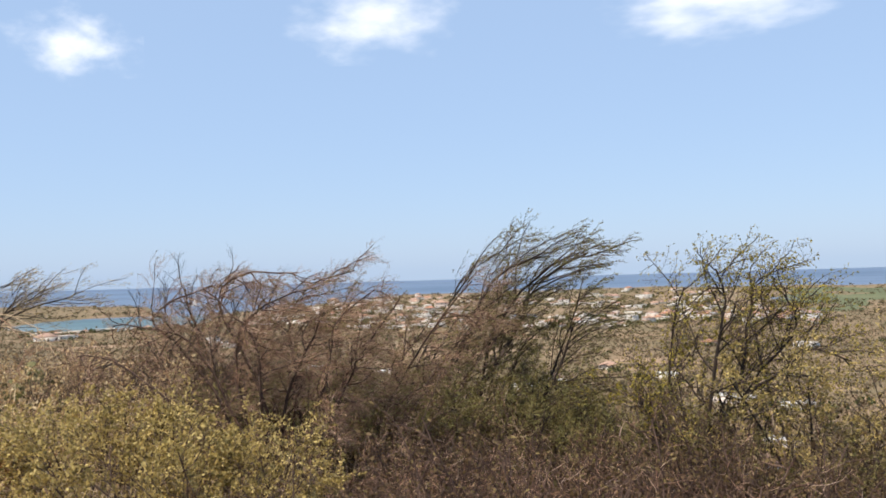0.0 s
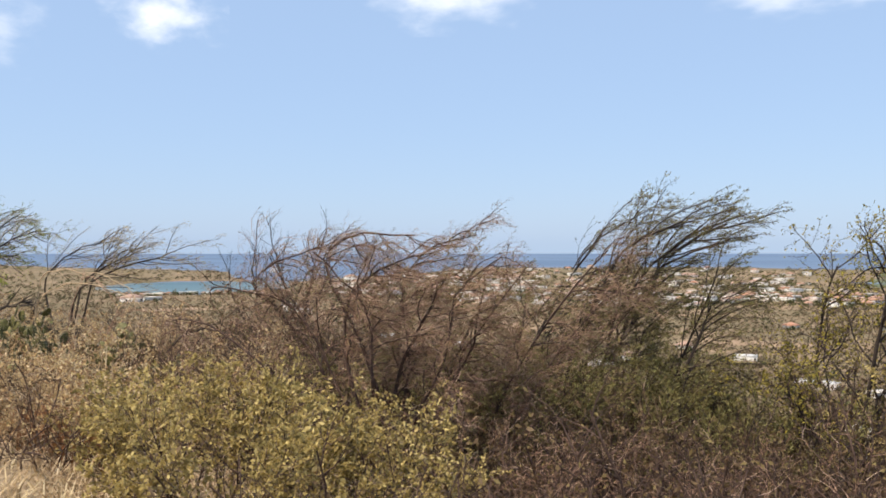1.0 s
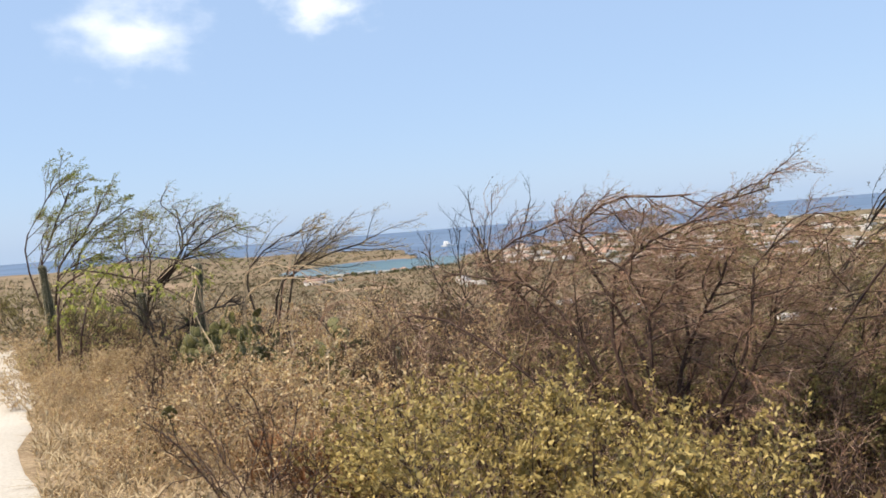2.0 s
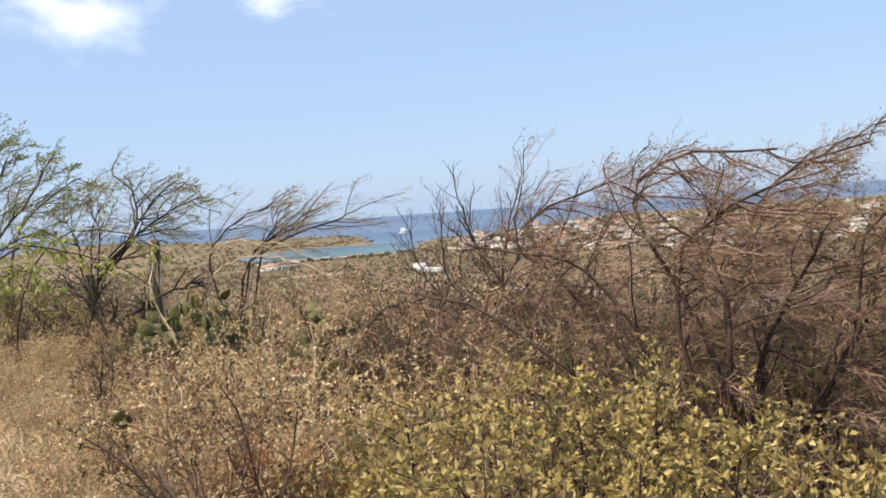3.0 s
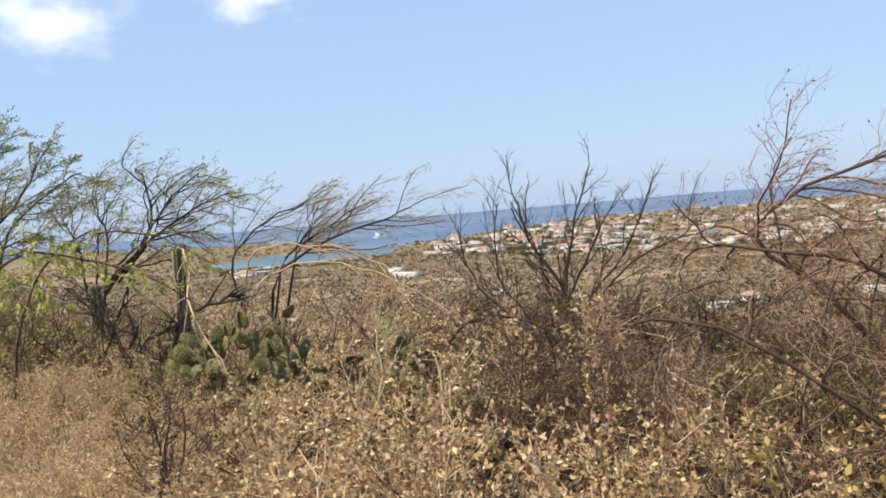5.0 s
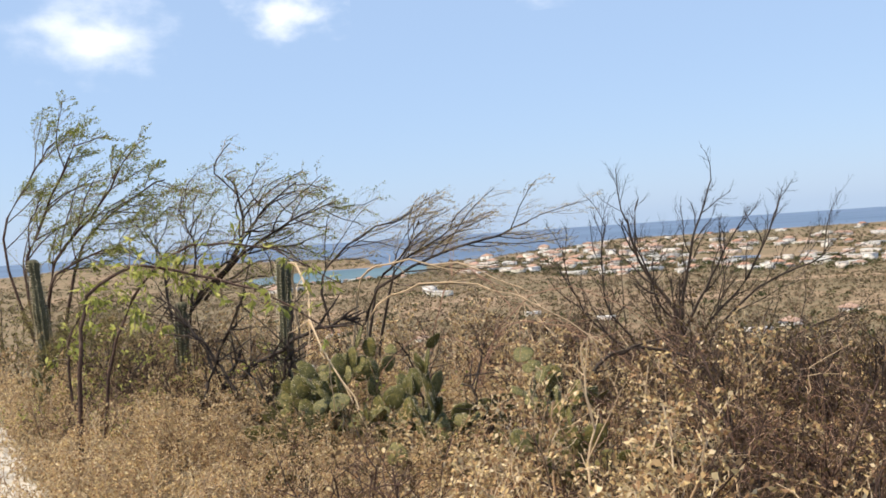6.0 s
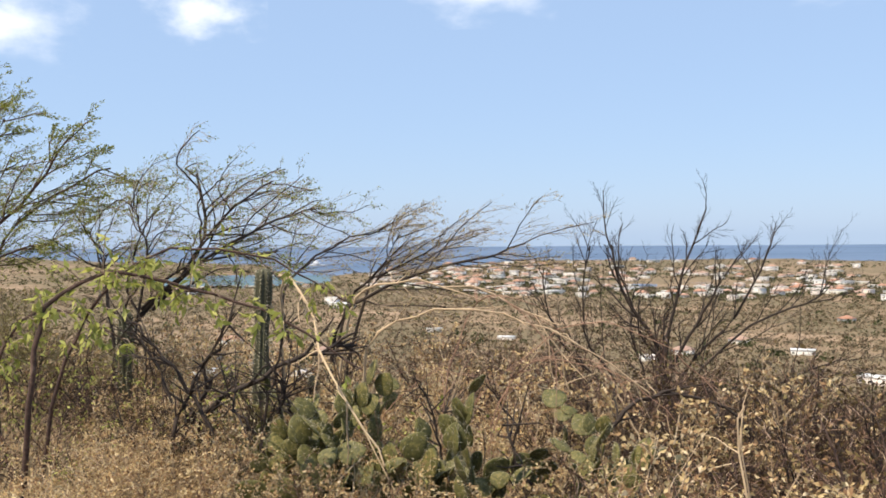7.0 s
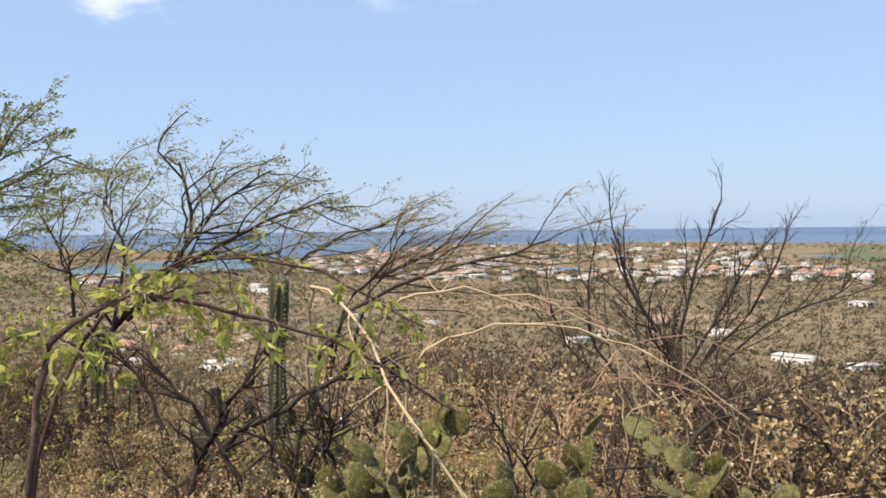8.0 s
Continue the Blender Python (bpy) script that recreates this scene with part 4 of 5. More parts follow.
# ---- dead branches, climbing stems ----
def dead_branch(points, radius, seed, material, label, sprays=10):
    """A long bent branch with short side twigs; its foot is its first point."""
    q = np.random.default_rng(seed)
    o = np.array(points[0])
    ob = thing("dead_branch", *o, label, "branch", "dead branches in the scrub")
    line = curve_line(np.array(points) - o, 18, 0.014, seed)
    part("branch", mesh_of("branch", *tubes([(line, np.linspace(radius, radius * 0.4, 18))], 6), material, True), ob)
    for _ in range(sprays):
        i = int(q.integers(4, 17))
        d = line[min(i + 1, 17)] - line[i - 1]
        d = d / np.linalg.norm(d) + q.normal(0, 0.6, 3)
        n = q.uniform(0.12, 0.45)
        side = (np.array([line[i] + d / np.linalg.norm(d) * n * f + q.normal(0, 0.012, 3) * f for f in (0, 0.35, 0.7, 1)]), np.linspace(radius * 0.45, radius * 0.15, 4))
        part("twig", mesh_of("twig", *tubes([side], 4), material), ob)
    return ob


STRAW_LABEL = "long pale dead branch arching over the scrub"
dead_branch([(-7.6, 11.9, -0.35), (-7.5, 11.6, 0.7), (-7.3, 11.3, 1.12), (-6.6, 10.4, 0.62), (-6.2, 10.2, 0.15)], 0.013, 1, TWIG_STRAW, STRAW_LABEL)
dead_branch([(-7.4, 12.2, -0.45), (-7.2, 12.2, 0.8), (-6.8, 12.0, 1.02), (-6.2, 12.2, 0.98), (-5.7, 12.3, 0.7), (-5.5, 12.35, 0.2)], 0.012, 2, TWIG_STRAW, STRAW_LABEL)
dead_branch([(-7.1, 11.8, -0.4), (-6.9, 11.8, 0.6), (-6.3, 11.7, 0.85), (-5.6, 11.8, 0.75), (-4.9, 11.9, 0.3)], 0.011, 3, TWIG_STRAW, STRAW_LABEL)
dead_branch([(-5.6, 12.2, -0.7), (-5.62, 12.2, -0.2), (-5.6, 12.2, 0.32)], 0.012, 4, TWIG_STRAW, "short pale dead stalk standing upright", 2)
dead_branch([(-5.72, 12.25, -0.7), (-5.75, 12.25, -0.2), (-5.68, 12.25, 0.22)], 0.01, 5, TWIG_STRAW, "short pale dead stalk standing upright", 2)
dead_branch([(-4.7, 12.6, -0.9), (-5.0, 12.8, -0.3), (-5.3, 13.0, 0.25)], 0.012, 6, TWIG_STRAW, "thin pale dead stalk leaning over", 2)
dead_branch([(-5.5, 12.6, -0.75), (-5.25, 12.6, -0.1), (-4.9, 12.8, 0.16), (-4.4, 12.9, 0.05), (-4.1, 13.0, -0.3)], 0.022, 7, BARK_DARK, "dark dead branch curling over the scrub")
r = np.random.default_rng(64)
for k in range(5):  # more of the bleached arching branches
    x, y = r.uniform(-8.0, -6.0), r.uniform(11.2, 12.9)
    g, top, run = h_at(x, y), r.uniform(0.45, 1.0), r.uniform(0.8, 1.9)
    side = r.uniform(-0.5, 0.3)
    dead_branch([(x, y, g - 0.02), (x + 0.05 * run, y + 0.1 * side, g + 0.6 * (top - g)), (x + 0.35 * run, y + 0.4 * side, top), (x + 0.75 * run, y + 0.8 * side, top - 0.12), (x + run, y + side, top - r.uniform(0.3, 0.7))], r.uniform(0.004, 0.007), 30 + k, TWIG_RED, STRAW_LABEL, 16)
for k in range(7):  # thin straws standing about the scrub
    x, y = r.uniform(-6.5, -1.5), r.uniform(8.0, 13.0)
    g, lean = h_at(x, y), r.uniform(-0.5, 0.5)
    dead_branch([(x, y, g - 0.02), (x + lean * 0.4, y, g + 0.55), (x + lean, y + 0.1, g + r.uniform(0.9, 1.25))], r.uniform(0.006, 0.01), 50 + k, TWIG_STRAW, "thin pale dead stalk leaning over", 6)
dead_branch([(-0.6, 11.6, -1.45), (-0.2, 11.5, -1.2), (0.5, 11.4, -1.3), (0.9, 11.4, -1.5)], 0.03, 8, TWIG_STRAW, "bleached dead branch lying under a tree", 4)
dead_branch([(-8.2, 11.4, -0.35), (-8.0, 11.4, 0.1), (-7.5, 11.6, 0.45), (-7.0, 11.8, 0.6)], 0.03, 9, BARK_DARK, "dark dead limb leaning by the column cactus", 12)
dead_branch([(-8.3, 11.5, -0.35), (-8.1, 11.3, 0.0), (-7.9, 11.3, 0.4)], 0.03, 10, BARK_DARK, "dark dead limb leaning by the column cactus", 12)


r = np.random.default_rng(67)
for k in range(16):
    x, y = r.uniform(-8.8, -5.0), r.uniform(10.6, 12.4)
    g, lean, run = h_at(x, y), r.uniform(-0.7, 0.9), r.uniform(0.7, 1.2)
    dead_branch([(x, y, g - 0.02), (x + 0.3 * lean, y + 0.1, g + 0.45 * run), (x + 0.7 * lean, y + 0.05, g + 0.8 * run), (x + lean, y, g + run)], r.uniform(0.01, 0.018), 90 + k, BARK_DARK, "dark crooked dead limb among the cacti", 14)


def climber(points, radius, seed, count):
    """A bare arching stem that carries bunches of long bright leaves."""
    q = np.random.default_rng(seed)
    o = np.array(points[0])
    ob = thing("climbing_shrub", *o, "arching brown stem with drooping bright green leaves", "shrub")
    line = curve_line(np.array(points) - o, 24, 0.008, seed)
    part("stem", mesh_of("stem", *tubes([(line, np.linspace(radius, radius * 0.3, 24))], 6), BARK_BROWN, True), ob)
    P, D, side = [], [], []
    for _ in range(count):
        i = int(q.integers(7, 23))
        d = q.normal(0, 1, 3) + np.array((0.3, 0, -0.1))
        d /= np.linalg.norm(d)
        tip = line[i] + d * q.uniform(0.06, 0.22)
        side.append((np.array([line[i], (line[i] + tip) / 2 + (0, 0, 0.02), tip]), np.array([0.004, 0.003, 0.002])))
        for _k in range(6):
            P.append(line[i] + (tip - line[i]) * q.uniform(0.4, 1))
            D.append(d * 0.6 + np.array((0, 0, -0.7)) + q.normal(0, 0.4, 3))
    tagged(part("twig_mass", mesh_of("twig_mass", *tubes(side, 3), TWIG_GREY), ob), kind="stuff")
    tagged(part("foliage", mesh_of("foliage", *leaves(P, D, 0.07, 0.026, q), LEAF_LIME), ob), kind="stuff")
    return ob


climber([(-8.0, 9.55, -0.25), (-7.85, 9.45, 0.5), (-7.78, 9.5, 1.0), (-7.55, 9.7, 1.2), (-7.15, 9.9, 1.1), (-6.7, 10.05, 0.93), (-6.3, 10.1, 0.68)], 0.017, 1, 48)
climber([(-8.6, 10.4, -0.3), (-8.4, 10.4, 0.6), (-7.9, 10.5, 1.25), (-7.2, 10.7, 1.25), (-6.6, 10.8, 0.95)], 0.014, 2, 40)
climber([(-9.0, 10.6, -0.3), (-9.1, 10.6, 0.5), (-8.8, 10.7, 0.9), (-8.3, 10.9, 0.7)], 0.014, 3, 40)


# ---- grass ----
def blades(name, P, tall, lean, material, seed, width=0.006):
    q = np.random.default_rng(seed)
    n = len(P)
    h = tall * q.uniform(0.4, 1.2, (n, 1))
    d = q.normal(0, lean, (n, 2))
    D = np.column_stack([d, np.ones(n)])
    D /= np.linalg.norm(D, axis=1, keepdims=True)
    S = np.column_stack([q.normal(0, 1, (n, 2)), np.zeros(n)])
    S /= np.linalg.norm(S, axis=1, keepdims=True)
    S *= width
    mid, tip = P + D * h * 0.55, P + D * h + np.column_stack([d * 0.5, -0.15 * np.ones(n)]) * h
    V = np.stack([P - S, P + S, mid + S * 0.8, mid - S * 0.8, tip + S * 0.15, tip - S * 0.15], 1).reshape(-1, 3)
    b = np.arange(n)[:, None] * 6
    F = np.concatenate([b + [0, 1, 2, 3], b + [3, 2, 4, 5]])
    return mesh_of(name, V, F, material)


r = np.random.default_rng(71)
n = 26000
u, s = r.uniform(-8, 14, n), 0.12 + np.abs(r.normal(0, 1.1, n))
keep = (0.5 * wavy(u, s, 0.5, 9) + r.uniform(0, 1, n)) > 0.25
u, s = u[keep], s[keep]
gx, gy = MID[0] + ALONG[0] * u + OUT[0] * s, MID[1] + ALONG[1] * u + OUT[1] * s
tagged(new("dry_grass", blades("dry_grass", np.stack([gx, gy, height(gx, gy) - 0.01], -1), 0.17, 0.8, GRASS, 72)), "bleached dry grass and straw along the road edge", "grass", kind="stuff")
n = 22000
u, s = r.uniform(0.5, 11, n), r.uniform(1.3, 9, n)
gx, gy = MID[0] + ALONG[0] * u + OUT[0] * s, MID[1] + ALONG[1] * u + OUT[1] * s
tagged(new("dry_undergrowth", blades("dry_undergrowth", np.stack([gx, gy, height(gx, gy) - 0.01], -1), 0.3, 0.8, TWIG_STRAW, 73, 0.004)), "dry stalks and undergrowth between the shrubs", "grass", kind="stuff")

# stalks under the trees, near-black so that their colour adds to the shade
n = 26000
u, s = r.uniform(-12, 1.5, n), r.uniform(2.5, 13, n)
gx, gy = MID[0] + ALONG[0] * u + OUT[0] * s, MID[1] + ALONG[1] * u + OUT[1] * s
tagged(new("dark_undergrowth", blades("dark_undergrowth", np.stack([gx, gy, height(gx, gy) - 0.01], -1), 0.6, 0.5, TWIG_DARK, 74, 0.004)), "bare stalks under the thorn trees, coloured dark to deepen the shade", "undergrowth", kind="stuff")


def rust_tuft(x, y, seed):
    q = np.random.default_rng(seed)
    P = np.column_stack([q.normal(0, 0.12, 220), q.normal(0, 0.1, 220), np.zeros(220)])
    ob = thing("rust_tuft", x, y, h_at(x, y) - 0.01, "tuft of stiff rust-brown dead stalks", "grass", "rust tufts in the grass")
    part("stalk_mass", blades("stalk_mass", P, 0.42, 0.18, GRASS_RED, seed, 0.009), ob)


for k, (x, y) in enumerate(((-2.95, 6.95), (-2.7, 6.85), (-3.25, 7.1), (-2.4, 6.7))):
    rust_tuft(x, y, 80 + k)


# ---- the plain: scrub, town, clouds ----
def polar(az, rad):
    return rad * math.sin(radians(az)), rad * math.cos(radians(az))


def scrub(name, X, Y, size, per, leaf, material, seed, label):
    """Many bushes far off, each an uneven heap of leaf clumps."""
    q = np.random.default_rng(seed)
    n = len(X)
    Z = height(X, Y)
    ok = Z > -59.2
    X, Y, Z, size = X[ok], Y[ok], Z[ok], size[ok]
    n = len(X)
    a, e, f = q.uniform(0, 2 * np.pi, (n, per)), q.uniform(0.05, 1.0, (n, per)), q.uniform(0.3, 1.0, (n, per)) ** 0.5
    S = size[:, None]
    P = np.stack([X[:, None] + S * f * np.cos(a) * np.sqrt(1 - e * e * 0.8), Y[:, None] + S * f * np.sin(a) * np.sqrt(1 - e * e * 0.8), Z[:, None] + S * f * e * 0.85], -1).reshape(-1, 3)
    D = q.normal(0, 1, P.shape)
    L = np.repeat(size, per)[:, None] * leaf
    V, F = leaves(P, D, 1.0, 0.8, q)
    V = (V.reshape(-1, 4, 3) - P[:, None]) * L[:, None] + P[:, None]
    return tagged(new(name, mesh_of(name, V.reshape(-1, 3), F, material)), label, "scrub", kind="stuff")


SCRUB_FAR = leafy("scrub_far", [(0.0, (0.05, 0.052, 0.024)), (0.35, (0.09, 0.08, 0.04)), (0.6, (0.14, 0.105, 0.062)), (0.85, (0.2, 0.145, 0.095)), (1.0, (0.16, 0.145, 0.065))], 0.15, 0.9)
q = np.random.default_rng(91)
n = 15000
az, rad = np.radians(q.uniform(-52, 32, n)), np.sqrt(q.uniform(230 ** 2, 2250 ** 2, n)) * q.uniform(0.55, 1, n)
rad = np.maximum(rad, 235)
keep = wavy(rad * np.sin(az), rad * np.cos(az), 75, 8) + q.uniform(-0.9, 0.9, n) > -0.3
az, rad = az[keep], rad[keep]
n = len(az)
scrub("far_scrub", rad * np.sin(az), rad * np.cos(az), q.uniform(0.8, 2.4, n) * (0.6 + rad / 1500), 9, 0.75, SCRUB_FAR, 92, "dry scrub dotted over the coastal plain")
n = 30000
az, rad = np.radians(q.uniform(-46, 24, n)), 240 + 900 * q.uniform(0, 1, n) ** 1.3
SCRUB_MID = leafy("scrub_mid", [(0.0, (0.075, 0.068, 0.04)), (0.4, (0.135, 0.108, 0.064)), (0.7, (0.2, 0.145, 0.095)), (1.0, (0.27, 0.2, 0.135))], 0.1, 0.9)
scrub("mid_scrub", rad * np.sin(az), rad * np.cos(az), q.uniform(0.8, 2.2, n), 7, 0.7, SCRUB_MID, 95, "grey-brown thorn scrub covering the plain")
n = 1500
az, rad = np.radians(q.uniform(-60, 40, n)), q.uniform(24, 240, n)
scrub("slope_scrub", rad * np.sin(az), rad * np.cos(az), q.uniform(0.4, 1.1, n) + rad / 260, 70, 0.17, SCRUB_FAR, 93, "dry bushes down the hillside")

TREE_FAR = leafy("far_tree_leaf", [(0.0, (0.025, 0.035, 0.014)), (0.5, (0.06, 0.07, 0.026)), (1.0, (0.12, 0.12, 0.05))], 0.15, 0.9)
SAND = noisy("sandy_earth", [(0.3, (0.16, 0.115, 0.07)), (0.5, (0.25, 0.175, 0.11)), (0.72, (0.42, 0.31, 0.21))], 0.03, 0.5, 0.95)


def clearing(az, rad, wide, deep, label, earth=None):
    x, y = polar(az, rad)
    a = np.linspace(0, 2 * np.pi, 41)[:-1]
    ux, uy = math.cos(radians(-az)), math.sin(radians(-az))
    V, F = [], []
    for k, f in enumerate((0.0, 0.5, 1.0)):
        w = f * (1 + 0.2 * np.sin(a * 3 + rad) + 0.1 * np.sin(a * 7))
        px, py = wide / 2 * np.cos(a) * w, deep / 2 * np.sin(a) * w
        X, Y = x + ux * px - uy * py, y + uy * px + ux * py
        V.append(np.stack([X, Y, height(X, Y) + (0.35 if f < 1 else -0.3)], -1))
    i = np.arange(40)
    j = np.roll(i, -1)
    F = np.concatenate([np.stack([i + k * 40, i + k * 40 + 40, j + k * 40 + 40, j + k * 40], -1) for k in range(2)])
    tagged(new("clearing", mesh_of("clearing", np.concatenate(V), F[:, ::-1], earth or SAND)), label, "ground", kind="structure")


for az, rad, wide, deep in ((-28.5, 850, 170, 45), (-26, 510, 60, 26), (-20, 690, 120, 40), (-9, 620, 150, 40), (6, 560, 120, 40), (-1, 760, 200, 40), (10, 330, 50, 18), (-24.5, 640, 90, 30), (3, 1000, 160, 50), (-13, 900, 140, 50)):
    clearing(az, rad, wide, deep, "bare sandy clearing in the scrub")


FIELD = noisy("green_field", [(0.3, (0.07, 0.085, 0.04)), (0.55, (0.10, 0.115, 0.055)), (0.75, (0.15, 0.15, 0.08))], 0.01, 0.2, 0.95)
clearing(15.5, 1560, 330, 900, "low green scrubland near the shore", FIELD)


def box(x0, x1, y0, y1, z0, z1):
    V = np.array([(x, y, z) for z in (z0, z1) for y in (y0, y1) for x in (x0, x1)], dtype=float)
    F = np.array([(0, 2, 3, 1), (4, 5, 7, 6), (0, 1, 5, 4), (2, 6, 7, 3), (0, 4, 6, 2), (1, 3, 7, 5)])
    return V, F


def house_proto(wide, deep, tall, roof, label, two=False):
    """A house with walls, a roof, a door and windows, facing -Y."""
    ob = thing("house", 0, 0, -500, label, "house", "houses of the coastal town")
    part("wall", mesh_of("wall", *box(-wide / 2, wide / 2, -deep / 2, deep / 2, -3, tall), WALLS), ob)
    if roof == "hip":
        e, k = 0.7, min(wide, deep) * 0.24
        w, d = wide / 2 + e, deep / 2 + e
        g = max(w - d, 0.5)
        V = np.array([(-w, -d, tall), (w, -d, tall), (w, d, tall), (-w, d, tall), (-g, 0, tall + k + 0.4), (g, 0, tall + k + 0.4), (-w, -d, tall - 0.25), (w, -d, tall - 0.25), (w, d, tall - 0.25), (-w, d, tall - 0.25)])
        T = np.array([(0, 1, 5), (0, 5, 4), (2, 3, 4), (2, 4, 5), (1, 2, 5), (3, 0, 4), (6, 7, 1), (6, 1, 0), (7, 8, 2), (7, 2, 1), (8, 9, 3), (8, 3, 2), (9, 6, 0), (9, 0, 3), (9, 8, 7), (9, 7, 6)])
        part("roof", mesh_of("roof", V, T, ROOF_RED), ob, "terracotta hipped roof")
    else:
        part("roof", mesh_of("roof", *box(-wide / 2 - 0.4, wide / 2 + 0.4, -deep / 2 - 0.4, deep / 2 + 0.4, tall, tall + 0.35), ROOF_PALE), ob, "pale flat roof")
    pane = mesh_of("window", *box(-0.7, 0.7, -0.08, 0.08, -0.6, 0.6), GLASS)
    for lv in range(2 if two else 1):
        for x in np.linspace(-wide / 2 + 1.6, wide / 2 - 1.6, max(2, int(wide / 5))):
            if lv == 0 and abs(x) < 0.9:
                continue
            part("window", pane, ob).location = (x, -deep / 2, 1.6 + 2.9 * lv)
    part("door", mesh_of("door", *box(-0.5, 0.5, -deep / 2 - 0.09, -deep / 2 + 0.09, 0, 2.1), DOOR), ob)
    return ob


protos = [house_proto(14, 10, 3.2, "hip", "low house with pale walls and a terracotta hipped roof"), house_proto(11, 9, 3.2, "hip", "small pale house with a terracotta hipped roof"),
          house_proto(16, 9, 3.4, "flat", "white house with a flat pale roof"), house_proto(12, 9, 6.2, "flat", "two-storey white house with a flat roof", True), house_proto(22, 11, 4.0, "flat", "long white building with a flat pale roof"),
          house_proto(15, 11, 6.0, "hip", "two-storey pale house with a terracotta roof", True)]


built = []


def house_at(k, x, y, turn=None, size=1.0, label=""):
    z = h_at(x, y)
    if z < -59.3:
        return
    built.append((x, y))
    face = math.degrees(math.atan2(x, y))
    ob = copy_thing(protos[k], pose(x, y, z, 0, 0, -face + (q.uniform(-50, 50) if turn is None else turn)) @ Matrix.Diagonal((size, size, size, 1)))
    if label:
        tagged(ob, label)


# the nearer houses
for az, rad, k, size in ((-31, 397, 4, 0.75), (-25.5, 382, 2, 0.95), (-31, 455, 0, 0.85), (-35, 316, 0, 0.8), (-33.5, 330, 1, 0.8), (10.7, 267, 0, 0.75), (11.6, 300, 2, 0.6), (9, 393, 4, 0.7), (12.6, 380, 2, 0.7), (-3.6, 441, 2, 0.7), (-1.8, 470, 1, 0.8), (-22.7, 752, 4, 0.95), (-23.3, 800, 3, 0.9),
                       (-32.7, 975, 0, 1.4), (-31.5, 985, 2, 1.1), (-27.8, 430, 1, 0.8), (-29.5, 520, 0, 0.7), (5, 480, 2, 0.7), (1.5, 520, 1, 0.8), (-17, 560, 2, 0.6), (-12.5, 520, 2, 0.6), (-24, 470, 1, 0.6), (13, 640, 2, 0.9), (7.5, 660, 1, 0.8)):
    house_at(k, *polar(az, rad), None, size)
# the town on the plain, thickest along its middle streets
for _ in range(430):
    az = q.uniform(-21, 13.5)
    rad = q.choice([q.normal(960, 60), q.normal(1120, 90), q.normal(1400, 160), q.uniform(900, 2050)])
    lim = float(np.interp(az, COAST_AZ, COAST_R)) - 60
    if rad > lim or (az > 9 and rad > 1150) or (az < -15 and rad < 1000) or rad < 840:
        continue
    house_at(int(q.choice([0, 0, 1, 2, 2, 3, 4, 5])), *polar(az, rad), None, q.uniform(0.6, 0.95) * (1 + 0.25 * (rad > 1300)))
for az in np.arange(-33.5, -24.5, 0.6):  # along the lagoon's near shore
    house_at(int(q.choice([1, 2])), *polar(az + q.uniform(-0.2, 0.2), 1085 + q.uniform(-15, 10)), None, q.uniform(0.5, 0.8))
for p in protos:
    for c in (*p.children_recursive, p):
        bpy.data.objects.remove(c)

n = 1100
az, rad = np.radians(q.uniform(-48, 30, n)), q.uniform(300, 2000, n)
keep = wavy(rad * np.sin(az), rad * np.cos(az), 110, 12) + q.uniform(-0.8, 0.8, n) > 0.0
az, rad = az[keep], rad[keep]
hx, hy = np.array(built)[:, 0], np.array(built)[:, 1]
tx = np.concatenate([rad * np.sin(az)] + [hx + q.normal(0, 12, len(hx)) for _ in range(7)])
ty = np.concatenate([rad * np.cos(az)] + [hy - 7 + q.normal(0, 10, len(hy)) for _ in range(7)])
scrub("far_trees", tx, ty, q.uniform(1.4, 4.2, len(tx)), 22, 0.5, TREE_FAR, 94, "dark green trees among the houses on the plain")

# a ship off the coast
HULL = noisy("ship_white", [(0.3, (0.7, 0.7, 0.7)), (0.7, (0.82, 0.82, 0.82))], 0.2, 3, 0.5)
sx, sy = polar(-24.1, 1900)
ship = thing("ship", sx, sy, -60.2, "white ship lying off the coast", "ship", turn=20)
hv, hf = box(-17, 17, -3.5, 3.5, 0, 3.5)
hv[:4, 0] *= 0.85
hv[[1, 3, 5, 7], 1] *= 0.25
part("hull", mesh_of("hull", hv, hf, HULL), ship)
part("cabin", mesh_of("cabin", *box(-11, 3, -2.6, 2.6, 3.5, 8.5), HULL), ship)
part("bridge", mesh_of("bridge", *box(-8, 0, -2.2, 2.2, 8.5, 11.5), HULL), ship)
part("funnel", mesh_of("funnel", *box(-10, -8.5, -1, 1, 8.5, 13.5), HULL), ship)


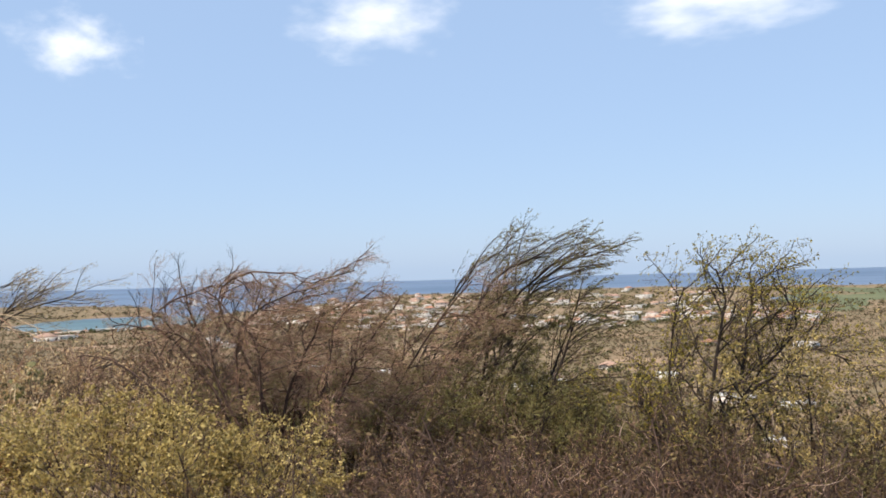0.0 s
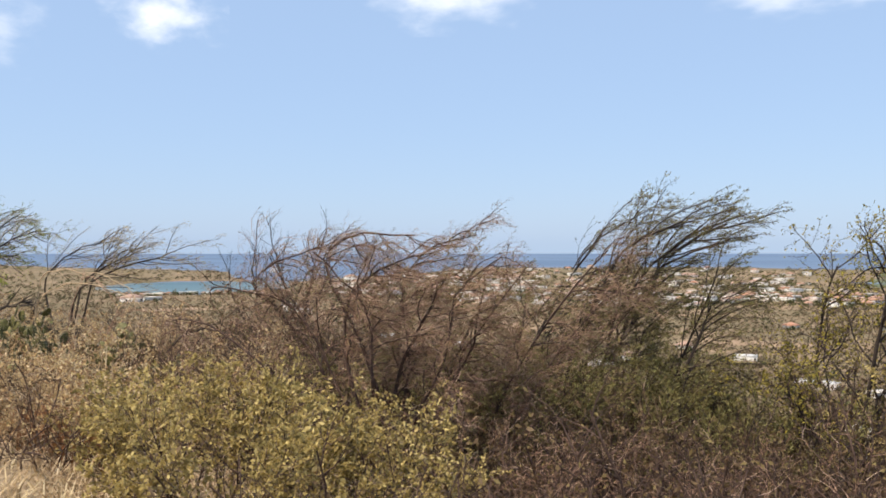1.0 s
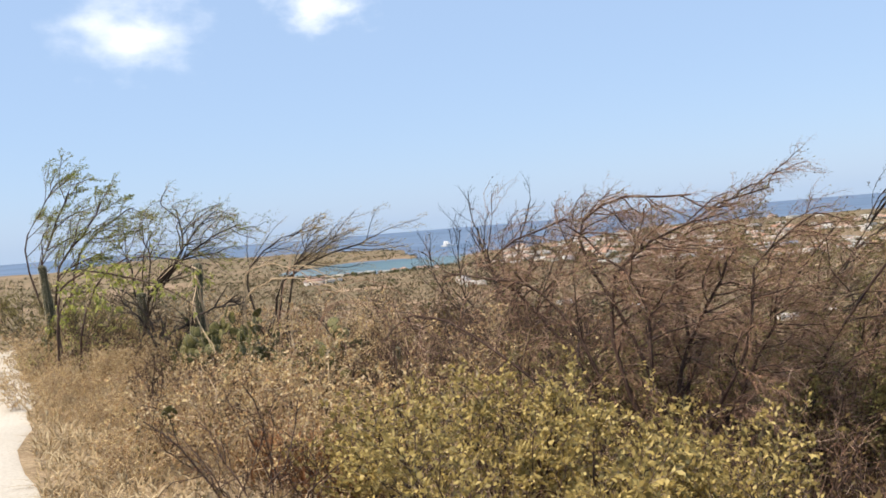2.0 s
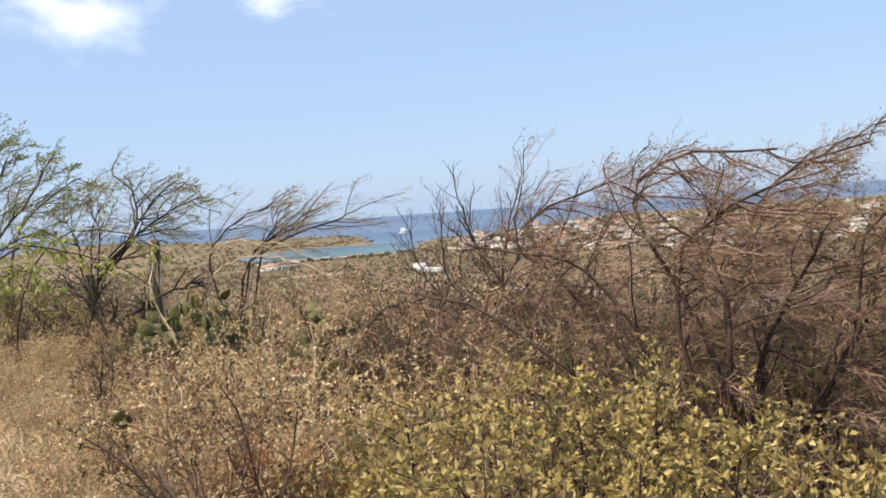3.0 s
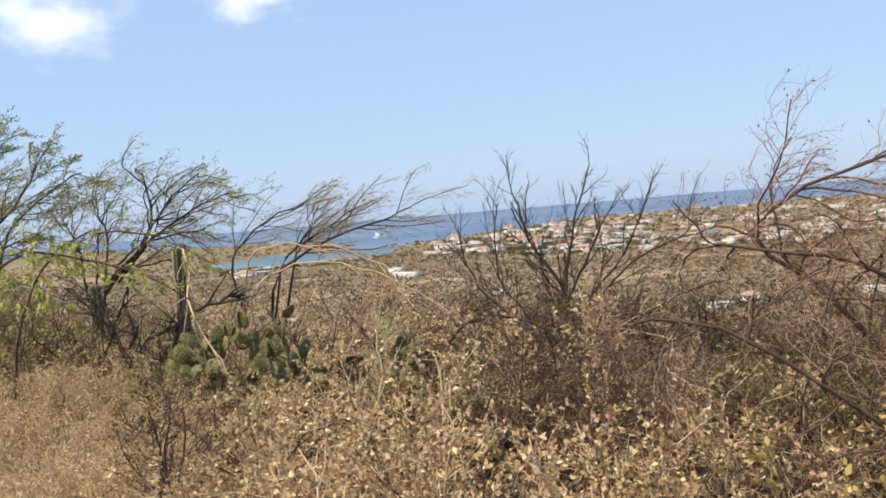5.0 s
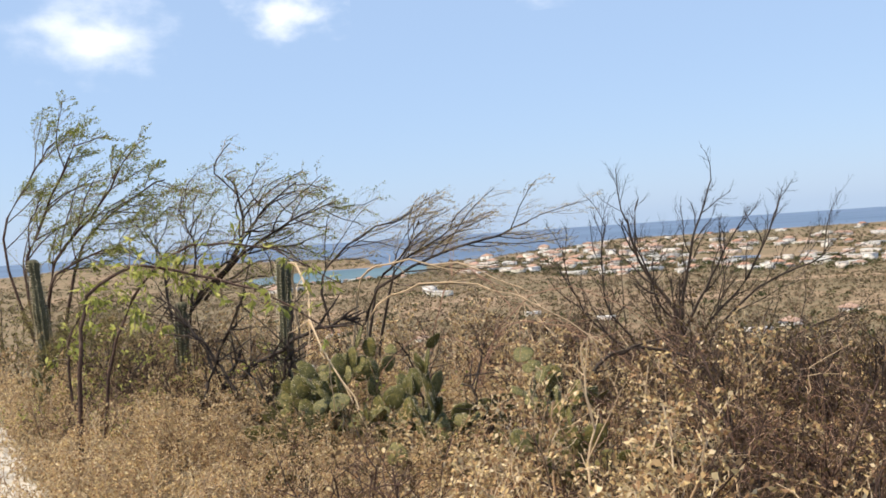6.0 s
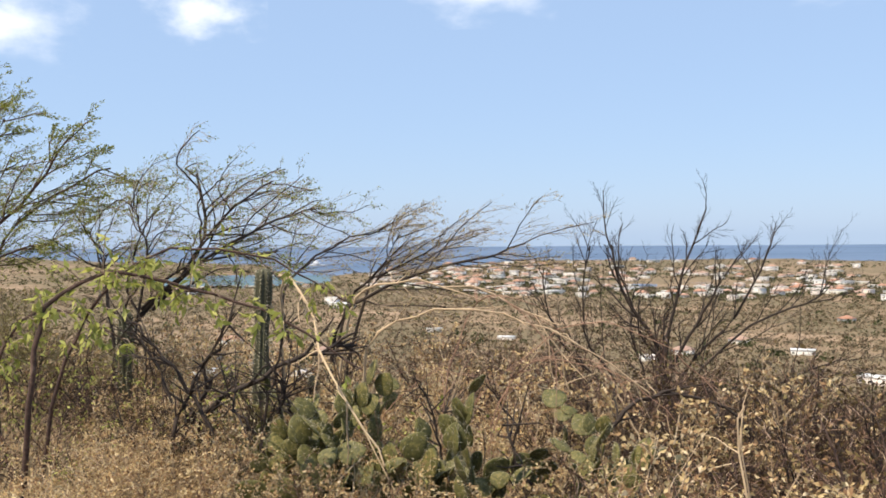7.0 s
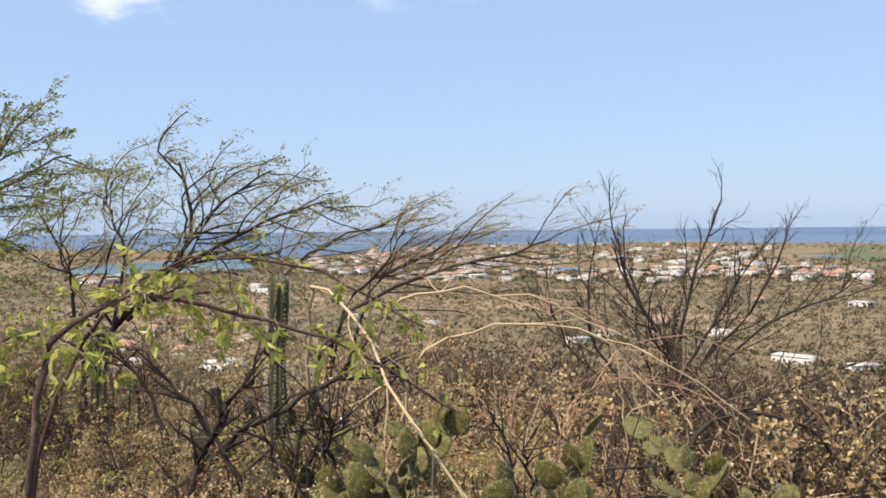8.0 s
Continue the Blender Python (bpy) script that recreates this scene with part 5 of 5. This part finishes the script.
def cloud_material(seed):
    m, n, l, b = nodes_of("cloud_white")
    n.remove(b)
    co, mp, ln = n.new("ShaderNodeTexCoord"), n.new("ShaderNodeMapping"), n.new("ShaderNodeVectorMath")
    mp.inputs["Location"].default_value = (-1, -1, 0)
    mp.inputs["Scale"].default_value = (2, 2, 0)
    ln.operation = "LENGTH"
    t = n.new("ShaderNodeTexNoise")
    t.noise_dimensions = "4D"
    t.inputs["W"].default_value, t.inputs["Scale"].default_value, t.inputs["Detail"].default_value, t.inputs["Roughness"].default_value = seed * 3.7, 2.2, 5, 0.5
    l.new(co.outputs["Generated"], mp.inputs["Vector"])
    l.new(mp.outputs["Vector"], ln.inputs[0])
    l.new(mp.outputs["Vector"], t.inputs["Vector"])
    k = n.new("ShaderNodeMath")
    k.operation, k.inputs[1].default_value = "MULTIPLY_ADD", 1.75
    inv = n.new("ShaderNodeMath")
    inv.operation, inv.inputs[0].default_value = "SUBTRACT", 0.0
    l.new(ln.outputs["Value"], inv.inputs[1])
    l.new(t.outputs["Fac"], k.inputs[0])
    l.new(inv.outputs[0], k.inputs[2])
    ra = n.new("ShaderNodeMapRange")
    ra.interpolation_type = "SMOOTHSTEP"
    ra.inputs["From Min"].default_value, ra.inputs["From Max"].default_value = -0.1, 1.25
    ra.inputs["To Max"].default_value = 0.95
    l.new(k.outputs[0], ra.inputs["Value"])
    em, tr, mx = n.new("ShaderNodeEmission"), n.new("ShaderNodeBsdfTransparent"), n.new("ShaderNodeMixShader")
    em.inputs["Color"].default_value, em.inputs["Strength"].default_value = (0.93, 0.95, 1.0, 1), 0.97
    l.new(ra.outputs["Result"], mx.inputs["Fac"])
    l.new(tr.outputs["BSDF"], mx.inputs[1])
    l.new(em.outputs["Emission"], mx.inputs[2])
    l.new(mx.outputs["Shader"], n["Material Output"].inputs["Surface"])
    return m


for k, (az, el, wide, tall) in enumerate(((-42.3, 12.4, 8.6, 5.2), (-31.0, 13.7, 6.2, 3.9), (-13.0, 15.7, 9.4, 4.6), (8.2, 15.4, 12.0, 4.4))):
    d = 4650
    c = Vector((math.sin(radians(az)) * math.cos(radians(el)), math.cos(radians(az)) * math.cos(radians(el)), math.sin(radians(el)))) * d
    w, t = d * math.tan(radians(wide / 2)) * 1.25, d * math.tan(radians(tall / 2)) * 1.25
    me = mesh_of("cloud", [(-w, -t, 0), (w, -t, 0), (w, t, 0), (-w, t, 0)], [(0, 1, 2, 3)], cloud_material(k + 1))
    ob = new("cloud", me)
    ob.matrix_world = look(c, (0, 0, 1.4))
    ob.matrix_world = ob.matrix_world @ pose(0, 0, 0, 0, 180, 0)
    tagged(ob, "small white fair-weather cloud low over the sea", "cloud", kind="structure")
